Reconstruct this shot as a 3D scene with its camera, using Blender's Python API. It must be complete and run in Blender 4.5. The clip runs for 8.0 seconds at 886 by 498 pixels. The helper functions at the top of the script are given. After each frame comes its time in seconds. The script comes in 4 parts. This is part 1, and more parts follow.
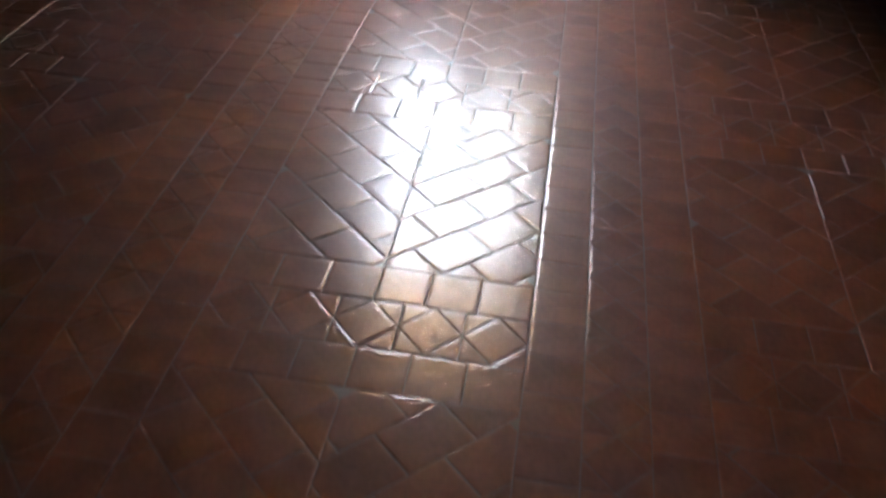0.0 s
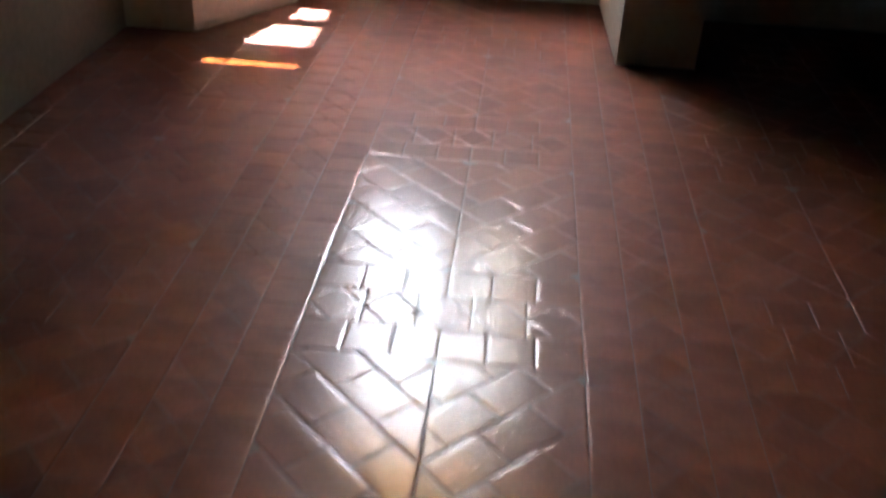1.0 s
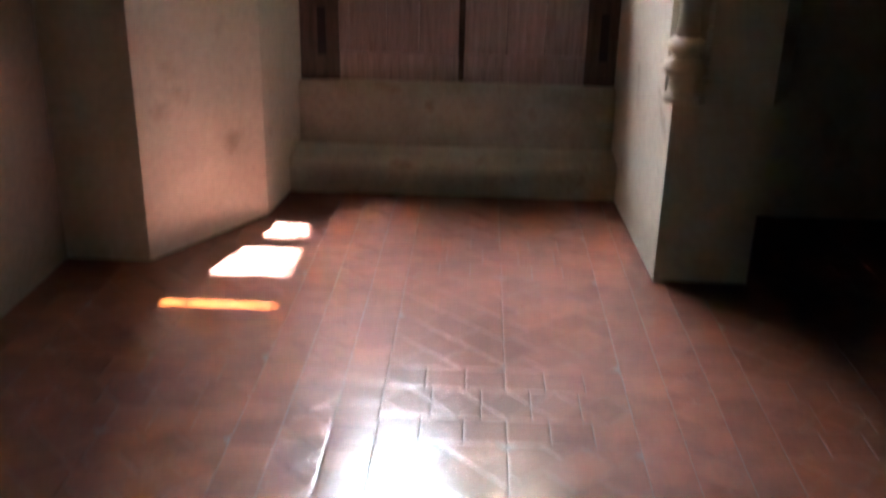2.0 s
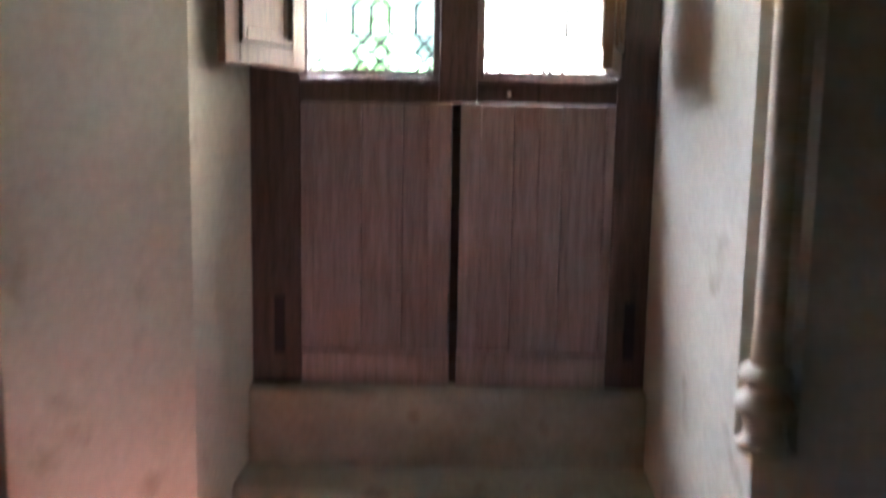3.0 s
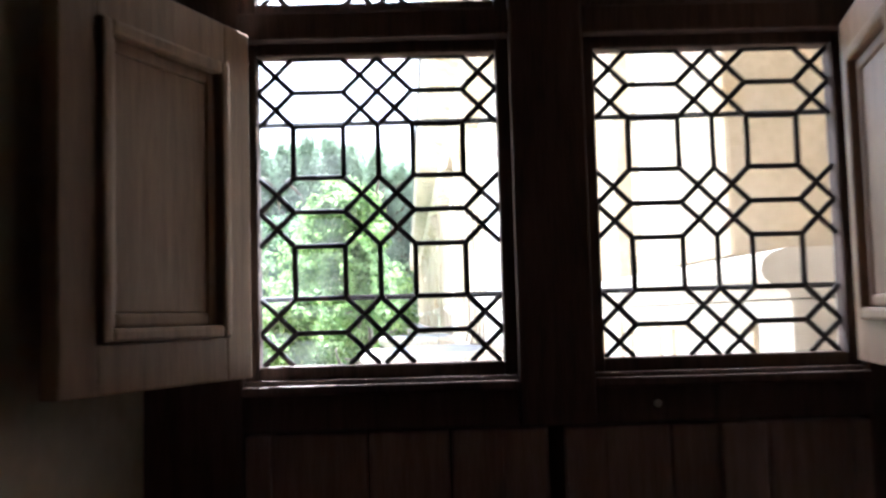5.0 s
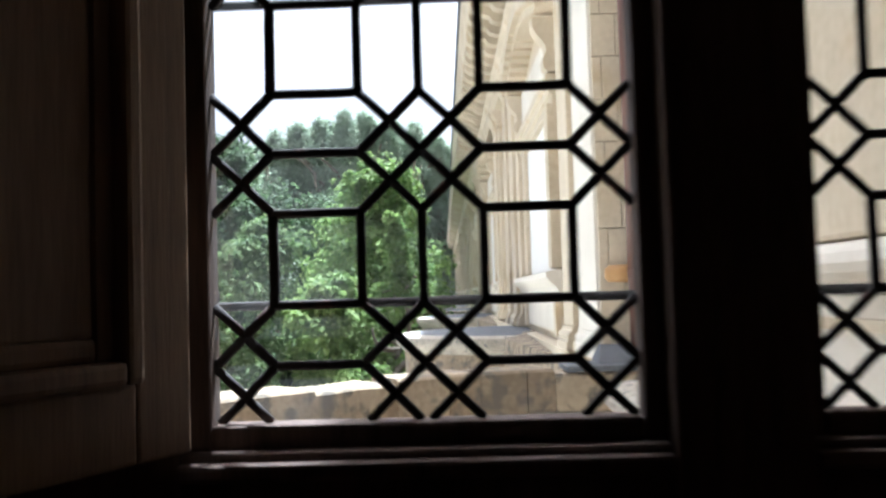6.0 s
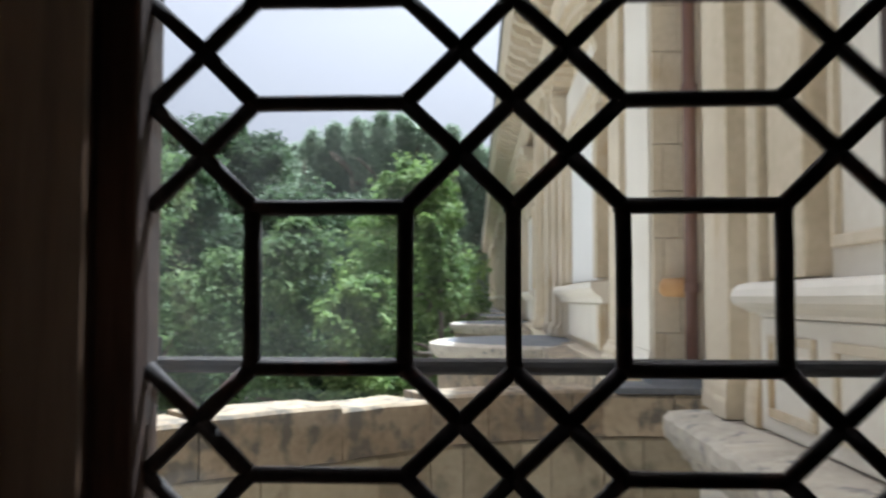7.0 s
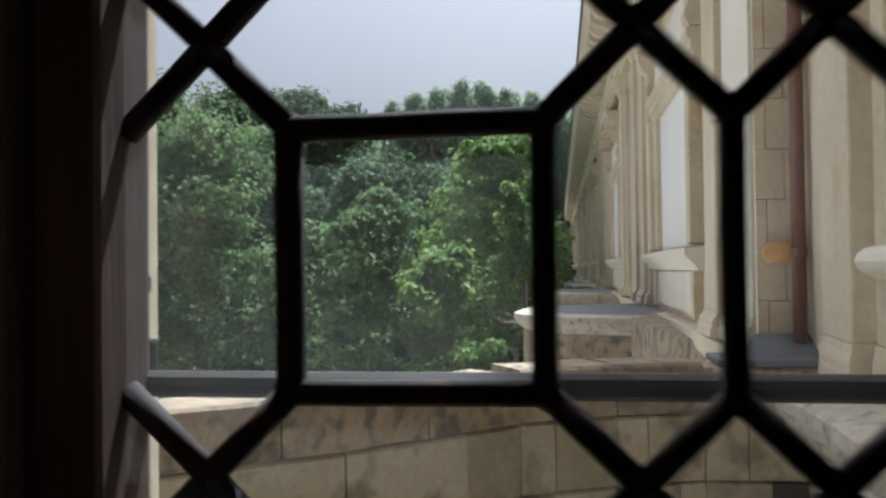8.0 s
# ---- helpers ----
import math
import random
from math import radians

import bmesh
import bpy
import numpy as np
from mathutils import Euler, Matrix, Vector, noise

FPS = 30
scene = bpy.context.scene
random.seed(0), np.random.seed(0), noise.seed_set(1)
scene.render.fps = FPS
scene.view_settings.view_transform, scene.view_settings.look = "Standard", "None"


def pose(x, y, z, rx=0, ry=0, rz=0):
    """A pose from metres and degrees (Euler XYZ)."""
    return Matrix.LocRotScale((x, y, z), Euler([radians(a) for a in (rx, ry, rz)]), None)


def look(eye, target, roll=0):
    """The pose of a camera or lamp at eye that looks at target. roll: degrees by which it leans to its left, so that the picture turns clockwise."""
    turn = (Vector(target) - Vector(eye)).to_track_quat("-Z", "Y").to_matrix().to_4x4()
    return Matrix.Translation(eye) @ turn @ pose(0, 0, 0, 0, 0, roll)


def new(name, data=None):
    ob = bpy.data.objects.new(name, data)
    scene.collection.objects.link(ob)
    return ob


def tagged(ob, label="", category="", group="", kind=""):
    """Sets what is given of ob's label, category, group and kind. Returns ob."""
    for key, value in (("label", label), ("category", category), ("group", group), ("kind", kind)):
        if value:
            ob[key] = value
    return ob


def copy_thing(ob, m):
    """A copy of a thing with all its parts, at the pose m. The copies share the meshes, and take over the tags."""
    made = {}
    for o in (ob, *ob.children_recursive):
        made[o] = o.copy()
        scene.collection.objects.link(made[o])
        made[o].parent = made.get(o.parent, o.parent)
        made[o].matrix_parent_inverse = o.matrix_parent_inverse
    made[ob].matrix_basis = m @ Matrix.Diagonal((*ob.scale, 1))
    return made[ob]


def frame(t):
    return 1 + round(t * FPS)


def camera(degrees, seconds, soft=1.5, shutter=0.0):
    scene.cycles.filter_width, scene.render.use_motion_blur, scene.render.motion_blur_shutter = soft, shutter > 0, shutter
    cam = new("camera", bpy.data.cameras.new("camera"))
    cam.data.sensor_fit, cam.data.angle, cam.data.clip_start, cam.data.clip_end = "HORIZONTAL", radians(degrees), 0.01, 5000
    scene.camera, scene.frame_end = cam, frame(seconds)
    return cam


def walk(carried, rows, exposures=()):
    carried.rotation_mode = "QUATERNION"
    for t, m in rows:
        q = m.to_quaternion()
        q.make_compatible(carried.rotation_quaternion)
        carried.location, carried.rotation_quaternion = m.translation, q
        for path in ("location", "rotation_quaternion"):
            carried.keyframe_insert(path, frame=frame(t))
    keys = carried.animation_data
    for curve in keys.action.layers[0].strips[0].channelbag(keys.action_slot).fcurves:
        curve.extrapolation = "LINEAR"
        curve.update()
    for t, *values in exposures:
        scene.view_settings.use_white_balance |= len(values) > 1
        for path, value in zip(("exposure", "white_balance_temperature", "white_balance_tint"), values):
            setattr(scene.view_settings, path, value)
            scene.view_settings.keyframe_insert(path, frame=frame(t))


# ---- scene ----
cam = camera(51.0, 8.0, soft=2.4, shutter=0.6)
PATH = [
    (0, (0.505, -5.868, 1.323), (0.337, -4.268, 0.136), 4.3),
    (0.5, (0.388, -5.642, 1.326), (0.275, -3.977, 0.224), 4.1),
    (1, (0.32, -5.233, 1.352), (0.199, -3.516, 0.334), 2.9),
    (1.2, (0.29, -5.084, 1.359), (0.181, -3.343, 0.381), 2.9),
    (2.3, (0.059, -4.156, 1.399), (-0.002, -2.257, 0.777), 0.5),
    (2.5, (0.069, -3.956, 1.452), (-0.003, -2.032, 0.909), 0.0),
    (2.7, (0.081, -3.773, 1.448), (-0.006, -1.829, 0.987), 0.2),
    (3, (0.008, -3.482, 1.495), (-0.023, -1.502, 1.216), 1.0),
    (3.5, (-0.131, -3.011, 1.634), (-0.077, -1.015, 1.517), 0.1),
    (4, (0.008, -2.551, 1.823), (-0.099, -0.554, 1.811), -1.4),
    (4.2, (-0.081, -2.4, 1.844), (-0.138, -0.401, 1.85), -1.2),
    (5.3, (-0.225, -1.53, 1.736), (-0.203, 0.463, 1.905), -1.6),
    (5.5, (-0.213, -1.366, 1.778), (-0.245, 0.629, 1.913), -1.5),
    (6, (-0.271, -1.01, 1.803), (-0.332, 0.986, 1.902), -1.7),
    (6.5, (-0.357, -0.782, 1.829), (-0.349, 1.216, 1.92), -1.7),
    (6.7, (-0.359, -0.706, 1.835), (-0.375, 1.291, 1.913), -0.84),
    (7, (-0.329, -0.574, 1.84), (-0.463, 1.419, 1.947), 0.1),
    (7.2, (-0.318, -0.508, 1.84), (-0.52, 1.479, 1.944), -0.46),
    (7.5, (-0.32, -0.433, 1.845), (-0.618, 1.543, 1.911), -0.9),
    (8, (-0.375, -0.341, 1.843), (-0.684, 1.634, 1.885), -0.7),
]
walk(cam, [(t, look(eye, target, roll)) for t, eye, target, roll in PATH],
     exposures=[(0, 6.5, 5450, 8), (1.2, 6.4, 5400, 8), (2.4, 7.05, 4900, 0), (3.2, 7.15, 4550, 1), (3.8, 6.4, 4900, 7), (4.3, 5.25, 5050, 8), (5.3, 3.0, 5150, 8), (6.0, 1.75, 5250, 6), (7.0, 1.0, 5350, 5), (8.0, 0.65, 5400, 5)])

# ---- light ----
SUN_WAY = Vector((-0.285, -1.0, -2.39)).normalized()
world = bpy.data.worlds.new("sky")
scene.world = world
world.use_nodes = True
sky = world.node_tree.nodes.new("ShaderNodeTexSky")
sky.sky_type = "NISHITA"
sky.sun_disc = False
sky.sun_elevation = math.asin(-SUN_WAY.z)
sky.sun_rotation = math.atan2(-SUN_WAY.x, -SUN_WAY.y)
sky.air_density, sky.dust_density, sky.ozone_density = 0.15, 10.0, 0.0
back = world.node_tree.nodes["Background"]
back.inputs["Strength"].default_value = 0.15
world.node_tree.links.new(sky.outputs["Color"], back.inputs["Color"])
sun_data = bpy.data.lights.new("sun", "SUN")
sun_data.energy, sun_data.angle, sun_data.color = 5.0, radians(0.53), (1.0, 0.97, 0.93)
sun = new("sun", sun_data)
sun.rotation_euler = SUN_WAY.to_track_quat("-Z", "Y").to_euler()


# ---- materials ----
def material(name, dark, light, rough=0.8, grain=40.0, stain=3.0, bump=0.3, wear=None, metal=0.0, coat=0.0, coat_rough=0.1, shine=0.5, vary=0.0, island=0.0, rough_span=0.1, stretch=(1, 1, 1), depth=0.004):
    """A surface with fine grain and broad stains. vary: from object to object; island: from piece to piece of one mesh."""
    m = bpy.data.materials.new(name)
    m.use_nodes = True
    n, l = m.node_tree.nodes, m.node_tree.links
    shader = n["Principled BSDF"]
    place = n.new("ShaderNodeTexCoord")
    scaled = n.new("ShaderNodeMapping")
    scaled.inputs["Scale"].default_value = stretch
    l.new(place.outputs["Object"], scaled.inputs["Vector"])
    fine, broad = n.new("ShaderNodeTexNoise"), n.new("ShaderNodeTexNoise")
    fine.inputs["Scale"].default_value, fine.inputs["Detail"].default_value = grain, 6
    broad.inputs["Scale"].default_value, broad.inputs["Detail"].default_value = stain, 5
    for tex in (fine, broad):
        l.new(scaled.outputs["Vector"], tex.inputs["Vector"])
    ramp = n.new("ShaderNodeValToRGB")
    ramp.color_ramp.elements[0].position, ramp.color_ramp.elements[1].position = 0.3, 0.7
    ramp.color_ramp.elements[0].color, ramp.color_ramp.elements[1].color = (*dark, 1), (*light, 1)
    mixed = n.new("ShaderNodeMix")
    mixed.data_type = "FLOAT"
    mixed.inputs[0].default_value = 0.4
    l.new(broad.outputs["Fac"], mixed.inputs[2])
    l.new(fine.outputs["Fac"], mixed.inputs[3])
    value = mixed.outputs[0]
    if vary or island:
        source = n.new("ShaderNodeObjectInfo") if vary else n.new("ShaderNodeNewGeometry")
        shift = n.new("ShaderNodeMath")
        shift.operation = "MULTIPLY_ADD"
        l.new(source.outputs["Random" if vary else "Random Per Island"], shift.inputs[0])
        shift.inputs[1].default_value = vary or island
        shift.inputs[2].default_value = -0.5 * (vary or island)
        add = n.new("ShaderNodeMath")
        l.new(value, add.inputs[0])
        l.new(shift.outputs[0], add.inputs[1])
        value = add.outputs[0]
    l.new(value, ramp.inputs["Fac"])
    colour = ramp.outputs["Color"]
    if wear:
        spots = n.new("ShaderNodeTexNoise")
        spots.inputs["Scale"].default_value, spots.inputs["Detail"].default_value = wear[1], 8
        l.new(place.outputs["Object"], spots.inputs["Vector"])
        edge = n.new("ShaderNodeValToRGB")
        edge.color_ramp.elements[0].position, edge.color_ramp.elements[1].position = wear[2], wear[2] + 0.12
        l.new(spots.outputs["Fac"], edge.inputs["Fac"])
        blend = n.new("ShaderNodeMix")
        blend.data_type = "RGBA"
        l.new(edge.outputs["Color"], blend.inputs[0])
        l.new(colour, blend.inputs[6])
        blend.inputs[7].default_value = (*wear[0], 1)
        colour = blend.outputs[2]
    l.new(colour, shader.inputs["Base Color"])
    gloss = n.new("ShaderNodeMapRange")
    gloss.inputs["To Min"].default_value, gloss.inputs["To Max"].default_value = max(0.02, rough - rough_span), min(1.0, rough + rough_span)
    l.new(broad.outputs["Fac"], gloss.inputs["Value"])
    l.new(gloss.outputs["Result"], shader.inputs["Roughness"])
    shader.inputs["Metallic"].default_value = metal
    shader.inputs["Specular IOR Level"].default_value = shine
    shader.inputs["Coat Weight"].default_value, shader.inputs["Coat Roughness"].default_value = coat, coat_rough
    relief = n.new("ShaderNodeBump")
    relief.inputs["Strength"].default_value, relief.inputs["Distance"].default_value = bump, depth
    l.new(mixed.outputs[0], relief.inputs["Height"])
    l.new(relief.outputs["Normal"], shader.inputs["Normal"])
    return m


def leaf_material(name, dark, light):
    m = bpy.data.materials.new(name)
    m.use_nodes = True
    n, l = m.node_tree.nodes, m.node_tree.links
    piece, ramp = n.new("ShaderNodeNewGeometry"), n.new("ShaderNodeValToRGB")
    ramp.color_ramp.elements[0].color, ramp.color_ramp.elements[1].color = (*dark, 1), (*light, 1)
    place, patches, spread = n.new("ShaderNodeTexCoord"), n.new("ShaderNodeTexNoise"), n.new("ShaderNodeMapRange")
    patches.inputs["Scale"].default_value, patches.inputs["Detail"].default_value = 0.8, 3
    l.new(place.outputs["Object"], patches.inputs["Vector"])
    spread.inputs["From Min"].default_value, spread.inputs["From Max"].default_value = 0.35, 0.65
    l.new(patches.outputs["Fac"], spread.inputs["Value"])
    both = n.new("ShaderNodeMix")
    both.data_type = "FLOAT"
    both.inputs[0].default_value = 0.55
    l.new(piece.outputs["Random Per Island"], both.inputs[2])
    l.new(spread.outputs["Result"], both.inputs[3])
    l.new(both.outputs[0], ramp.inputs["Fac"])
    shader = n["Principled BSDF"]
    shader.inputs["Roughness"].default_value = 0.7
    shader.inputs["Specular IOR Level"].default_value = 0.25
    l.new(ramp.outputs["Color"], shader.inputs["Base Color"])
    thin, mixed = n.new("ShaderNodeBsdfTranslucent"), n.new("ShaderNodeMixShader")
    l.new(ramp.outputs["Color"], thin.inputs["Color"])
    mixed.inputs["Fac"].default_value = 0.42
    l.new(shader.outputs["BSDF"], mixed.inputs[1])
    l.new(thin.outputs["BSDF"], mixed.inputs[2])
    l.new(mixed.outputs["Shader"], n["Material Output"].inputs["Surface"])
    return m


def glass_material(name, tint, dirt):
    m = bpy.data.materials.new(name)
    m.use_nodes = True
    n, l = m.node_tree.nodes, m.node_tree.links
    n.remove(n["Principled BSDF"])
    clear, shine, milk = n.new("ShaderNodeBsdfTransparent"), n.new("ShaderNodeBsdfGlossy"), n.new("ShaderNodeBsdfTranslucent")
    clear.inputs["Color"].default_value = (*tint, 1)
    shine.inputs["Roughness"].default_value = 0.04
    milk.inputs["Color"].default_value = (0.8, 0.8, 0.78, 1)
    facing, gloss = n.new("ShaderNodeLayerWeight"), n.new("ShaderNodeMapRange")
    gloss.inputs["To Min"].default_value, gloss.inputs["To Max"].default_value = 0.04, 0.22
    l.new(facing.outputs["Facing"], gloss.inputs["Value"])
    place, specks = n.new("ShaderNodeTexCoord"), n.new("ShaderNodeTexNoise")
    specks.inputs["Scale"].default_value, specks.inputs["Detail"].default_value = 18, 7
    l.new(place.outputs["Object"], specks.inputs["Vector"])
    much = n.new("ShaderNodeMapRange")
    much.inputs["From Min"].default_value, much.inputs["From Max"].default_value = 0.15, 0.85
    much.inputs["To Max"].default_value = dirt
    l.new(specks.outputs["Fac"], much.inputs["Value"])
    dirty, out = n.new("ShaderNodeMixShader"), n.new("ShaderNodeMixShader")
    l.new(much.outputs["Result"], dirty.inputs["Fac"])
    l.new(clear.outputs["BSDF"], dirty.inputs[1])
    l.new(milk.outputs["BSDF"], dirty.inputs[2])
    l.new(gloss.outputs["Result"], out.inputs["Fac"])
    l.new(dirty.outputs["Shader"], out.inputs[1])
    l.new(shine.outputs["BSDF"], out.inputs[2])
    l.new(out.outputs["Shader"], n["Material Output"].inputs["Surface"])
    return m


TILE = material("waxed_terracotta", (0.098, 0.030, 0.016), (0.175, 0.054, 0.029), rough=0.65, grain=70, stain=11, bump=0.3, coat=0.78, coat_rough=0.205, shine=0.14, vary=0.2, rough_span=0.06, depth=0.005)
TILE_FIELD = material("waxed_terracotta_field", (0.098, 0.030, 0.016), (0.175, 0.054, 0.029), rough=0.65, grain=70, stain=11, bump=0.3, coat=0.78, coat_rough=0.205, shine=0.14, island=0.2, rough_span=0.06, depth=0.005)
GROUT = material("waxed_mortar", (0.055, 0.019, 0.013), (0.10, 0.034, 0.022), rough=0.5, grain=120, coat=0.4, coat_rough=0.2)
PLASTER = material("cream_limewash", (0.46, 0.40, 0.30), (0.64, 0.58, 0.47), rough=0.85, grain=30, stain=1.6, bump=0.5, wear=((0.38, 0.31, 0.22), 4, 0.62), depth=0.006)
# plaster toned down: the room's dimness is put into its colour
PLASTER_SHADED = material("shade_toned_plaster", (0.15, 0.12, 0.09), (0.25, 0.205, 0.155), rough=0.85, grain=30, stain=2.2, bump=0.5)
STEP = material("worn_tuffeau_step", (0.30, 0.25, 0.18), (0.46, 0.40, 0.30), rough=0.7, grain=45, stain=5, bump=0.6, wear=((0.24, 0.16, 0.11), 5, 0.6))
# reddish boards, lightened so the colour carries the window's veiling glare
OAK_BOARD = material("glare_lifted_reddish_oak", (0.20, 0.140, 0.125), (0.42, 0.305, 0.275), rough=0.5, grain=30, stain=6, bump=0.5, stretch=(9, 9, 0.7), depth=0.002)
OAK = material("dark_oak", (0.052, 0.036, 0.03), (0.155, 0.105, 0.083), rough=0.8, shine=0.3, grain=30, stain=6, bump=0.5, stretch=(9, 9, 0.7), depth=0.002)
OAK_PALE = material("sun_bleached_oak", (0.17, 0.10, 0.06), (0.36, 0.23, 0.14), rough=0.5, grain=30, stain=6, bump=0.5, stretch=(9, 9, 0.7), depth=0.002)
LEAD = material("dull_lead", (0.028, 0.025, 0.024), (0.075, 0.066, 0.062), rough=0.85, shine=0.25, grain=200, stain=30, bump=0.5, depth=0.001, wear=((0.15, 0.085, 0.065), 22, 0.6))
IRON = material("rusty_iron", (0.012, 0.010, 0.009), (0.035, 0.024, 0.019), rough=0.75, grain=150, stain=20, metal=0.1)
CEILING = material("oak_ceiling", (0.06, 0.035, 0.02), (0.14, 0.085, 0.05), rough=0.7, grain=20, stretch=(1, 8, 8))
STONE = material("tuffeau_ashlar", (0.46, 0.38, 0.26), (0.70, 0.61, 0.47), rough=0.88, grain=30, stain=1.2, bump=0.5, wear=((0.46, 0.33, 0.18), 1.6, 0.6), depth=0.006)
STONE_PALE = material("pale_tuffeau", (0.60, 0.54, 0.45), (0.77, 0.72, 0.63), rough=0.85, grain=30, stain=1.5, bump=0.35)
WHITEWASH = material("weathered_whitewash", (0.72, 0.70, 0.66), (0.84, 0.82, 0.79), rough=0.85, grain=30, stain=1.5, bump=0.3, wear=((0.55, 0.50, 0.42), 2.5, 0.66))
STONE_OLD = material("lichened_tuffeau", (0.20, 0.148, 0.095), (0.41, 0.325, 0.22), rough=0.92, grain=26, stain=4, bump=0.9, wear=((0.13, 0.11, 0.085), 9, 0.5), vary=0.3, depth=0.012)
STONE_MOSS = material("mossy_tuffeau", (0.25, 0.205, 0.135), (0.42, 0.355, 0.25), rough=0.92, grain=26, stain=3, bump=0.9, wear=((0.18, 0.15, 0.10), 5, 0.55), vary=0.3, depth=0.012)
STONE_TOP = material("weathered_stone_top", (0.30, 0.265, 0.21), (0.54, 0.48, 0.39), rough=0.92, grain=40, stain=5, bump=0.8, wear=((0.2, 0.19, 0.18), 12, 0.56), depth=0.01)
SLATE = material("blue_grey_slate", (0.08, 0.085, 0.095), (0.17, 0.175, 0.19), rough=0.9, grain=40, stain=3)
PIPE = material("brown_painted_pipe", (0.10, 0.045, 0.03), (0.17, 0.08, 0.055), rough=0.45, grain=60)
STUB = material("ochre_terracotta", (0.42, 0.23, 0.08), (0.58, 0.34, 0.14), rough=0.8)
# unseen ground, given a pale tone to bounce sunlight onto front and trees
BOUNCE_GROUND = material("pale_bounce_ground", (0.28, 0.265, 0.23), (0.44, 0.42, 0.37), rough=0.95, grain=4, stain=0.2, bump=1.0, depth=0.1)
BARK = material("grey_bark", (0.10, 0.08, 0.06), (0.24, 0.20, 0.15), rough=0.95, grain=14, stretch=(4, 4, 0.6), bump=1.0, depth=0.03)
LEAF_BRIGHT = leaf_material("maple_leaf", (0.09, 0.165, 0.05), (0.28, 0.38, 0.12))
LEAF_MID = leaf_material("lime_leaf", (0.065, 0.115, 0.045), (0.21, 0.29, 0.115))
# darker leaf colour carries the shade of the gaps in the wood
LEAF_DARK = leaf_material("shaded_oak_leaf", (0.045, 0.08, 0.04), (0.125, 0.185, 0.085))
# far leaves are paler and bluer, with distance haze put into the colour
LEAF_HAZED = leaf_material("hazed_poplar_leaf", (0.22, 0.29, 0.20), (0.36, 0.43, 0.31))
GLASS = glass_material("old_window_glass", (0.94, 0.965, 0.95), 0.045)
AMBER = glass_material("amber_glass", (0.86, 0.64, 0.34), 0.2)


# ---- building helpers ----
def box(bm, x0, x1, y0, y1, z0, z1, bevel=0.0):
    made = bmesh.ops.create_cube(bm, size=1.0, matrix=Matrix.Translation(((x0 + x1) / 2, (y0 + y1) / 2, (z0 + z1) / 2)) @ Matrix.Diagonal((abs(x1 - x0), abs(y1 - y0), abs(z1 - z0), 1)))
    if bevel:
        edges = {e for v in made["verts"] for e in v.link_edges}
        bmesh.ops.bevel(bm, geom=list(edges), offset=bevel, segments=2, affect="EDGES", profile=0.6)
    return bm


def boxed(x0, x1, y0, y1, z0, z1, bevel=0.0):
    return box(bmesh.new(), x0, x1, y0, y1, z0, z1, bevel)


def prism(points, z0, z1, bm=None):
    """An upright solid over a plan outline that runs anticlockwise."""
    bm = bm or bmesh.new()
    low = [bm.verts.new((x, y, z0)) for x, y in points]
    high = [bm.verts.new((x, y, z1)) for x, y in points]
    bm.faces.new(low[::-1])
    bm.faces.new(high)
    for i in range(len(points)):
        j = (i + 1) % len(points)
        bm.faces.new((low[i], low[j], high[j], high[i]))
    return bm


def run(profile, y0, y1, bm=None):
    """A moulding: an (x, z) outline drawn along y."""
    bm = bm or bmesh.new()
    a = [bm.verts.new((x, y0, z)) for x, z in profile]
    b = [bm.verts.new((x, y1, z)) for x, z in profile]
    bm.faces.new(a)
    bm.faces.new(b[::-1])
    for i in range(len(profile)):
        j = (i + 1) % len(profile)
        bm.faces.new((a[i], b[i], b[j], a[j]))
    bmesh.ops.recalc_face_normals(bm, faces=bm.faces[:])
    return bm


def turned(profile, x, y, segments=28, bm=None, turn=2 * math.pi, start=0.0):
    """A turned solid: (radius, z) from below upwards, round an upright axis."""
    bm = bm or bmesh.new()
    full = abs(turn - 2 * math.pi) < 1e-6
    count = segments if full else segments + 1
    rings = [[bm.verts.new((x + r * math.cos(start + turn * k / segments), y + r * math.sin(start + turn * k / segments), z)) for k in range(count)] for r, z in profile]
    for a, b in zip(rings, rings[1:]):
        for k in range(segments):
            j = (k + 1) % count
            bm.faces.new((a[k], a[j], b[j], b[k]))
    bm.faces.new(rings[0][::-1])
    bm.faces.new(rings[-1])
    return bm


def mesh_of(name, bm, mat, smooth=False):
    me = bpy.data.meshes.new(name)
    bm.normal_update()
    bm.to_mesh(me)
    bm.free()
    me.materials.append(mat)
    if smooth:
        me.shade_smooth()
    return me


def part(name, bm, mat, parent=None, label="", smooth=False):
    ob = new(name, mesh_of(name, bm, mat, smooth))
    ob.parent = parent
    return tagged(ob, label)


def soften(bm, offset):
    """Rounds the upright edges of a plan solid."""
    edges = [e for e in bm.edges if abs(e.verts[0].co.z - e.verts[1].co.z) > 0.2 and e.calc_face_angle(0) > 0.1]
    bmesh.ops.bevel(bm, geom=edges, offset=offset, segments=3, affect="EDGES")
    return bm


def structure(name, bm, mat, label, category):
    return tagged(part(name, bm, mat), label, category, kind="structure")


def thing(name, label, category, group="", at=(0, 0, 0)):
    ob = new(name)
    ob.location = at
    return tagged(ob, label, category, group)


def roughen(bm, amount, scale, seed=0.0):
    for v in bm.verts:
        v.co += amount * Vector(noise.noise_vector(v.co * scale + Vector((seed, seed, seed))))
    return bm


# ---- the room ----
ROOM = dict(left=-1.47, right=2.6, back=-8.2, top=4.7)
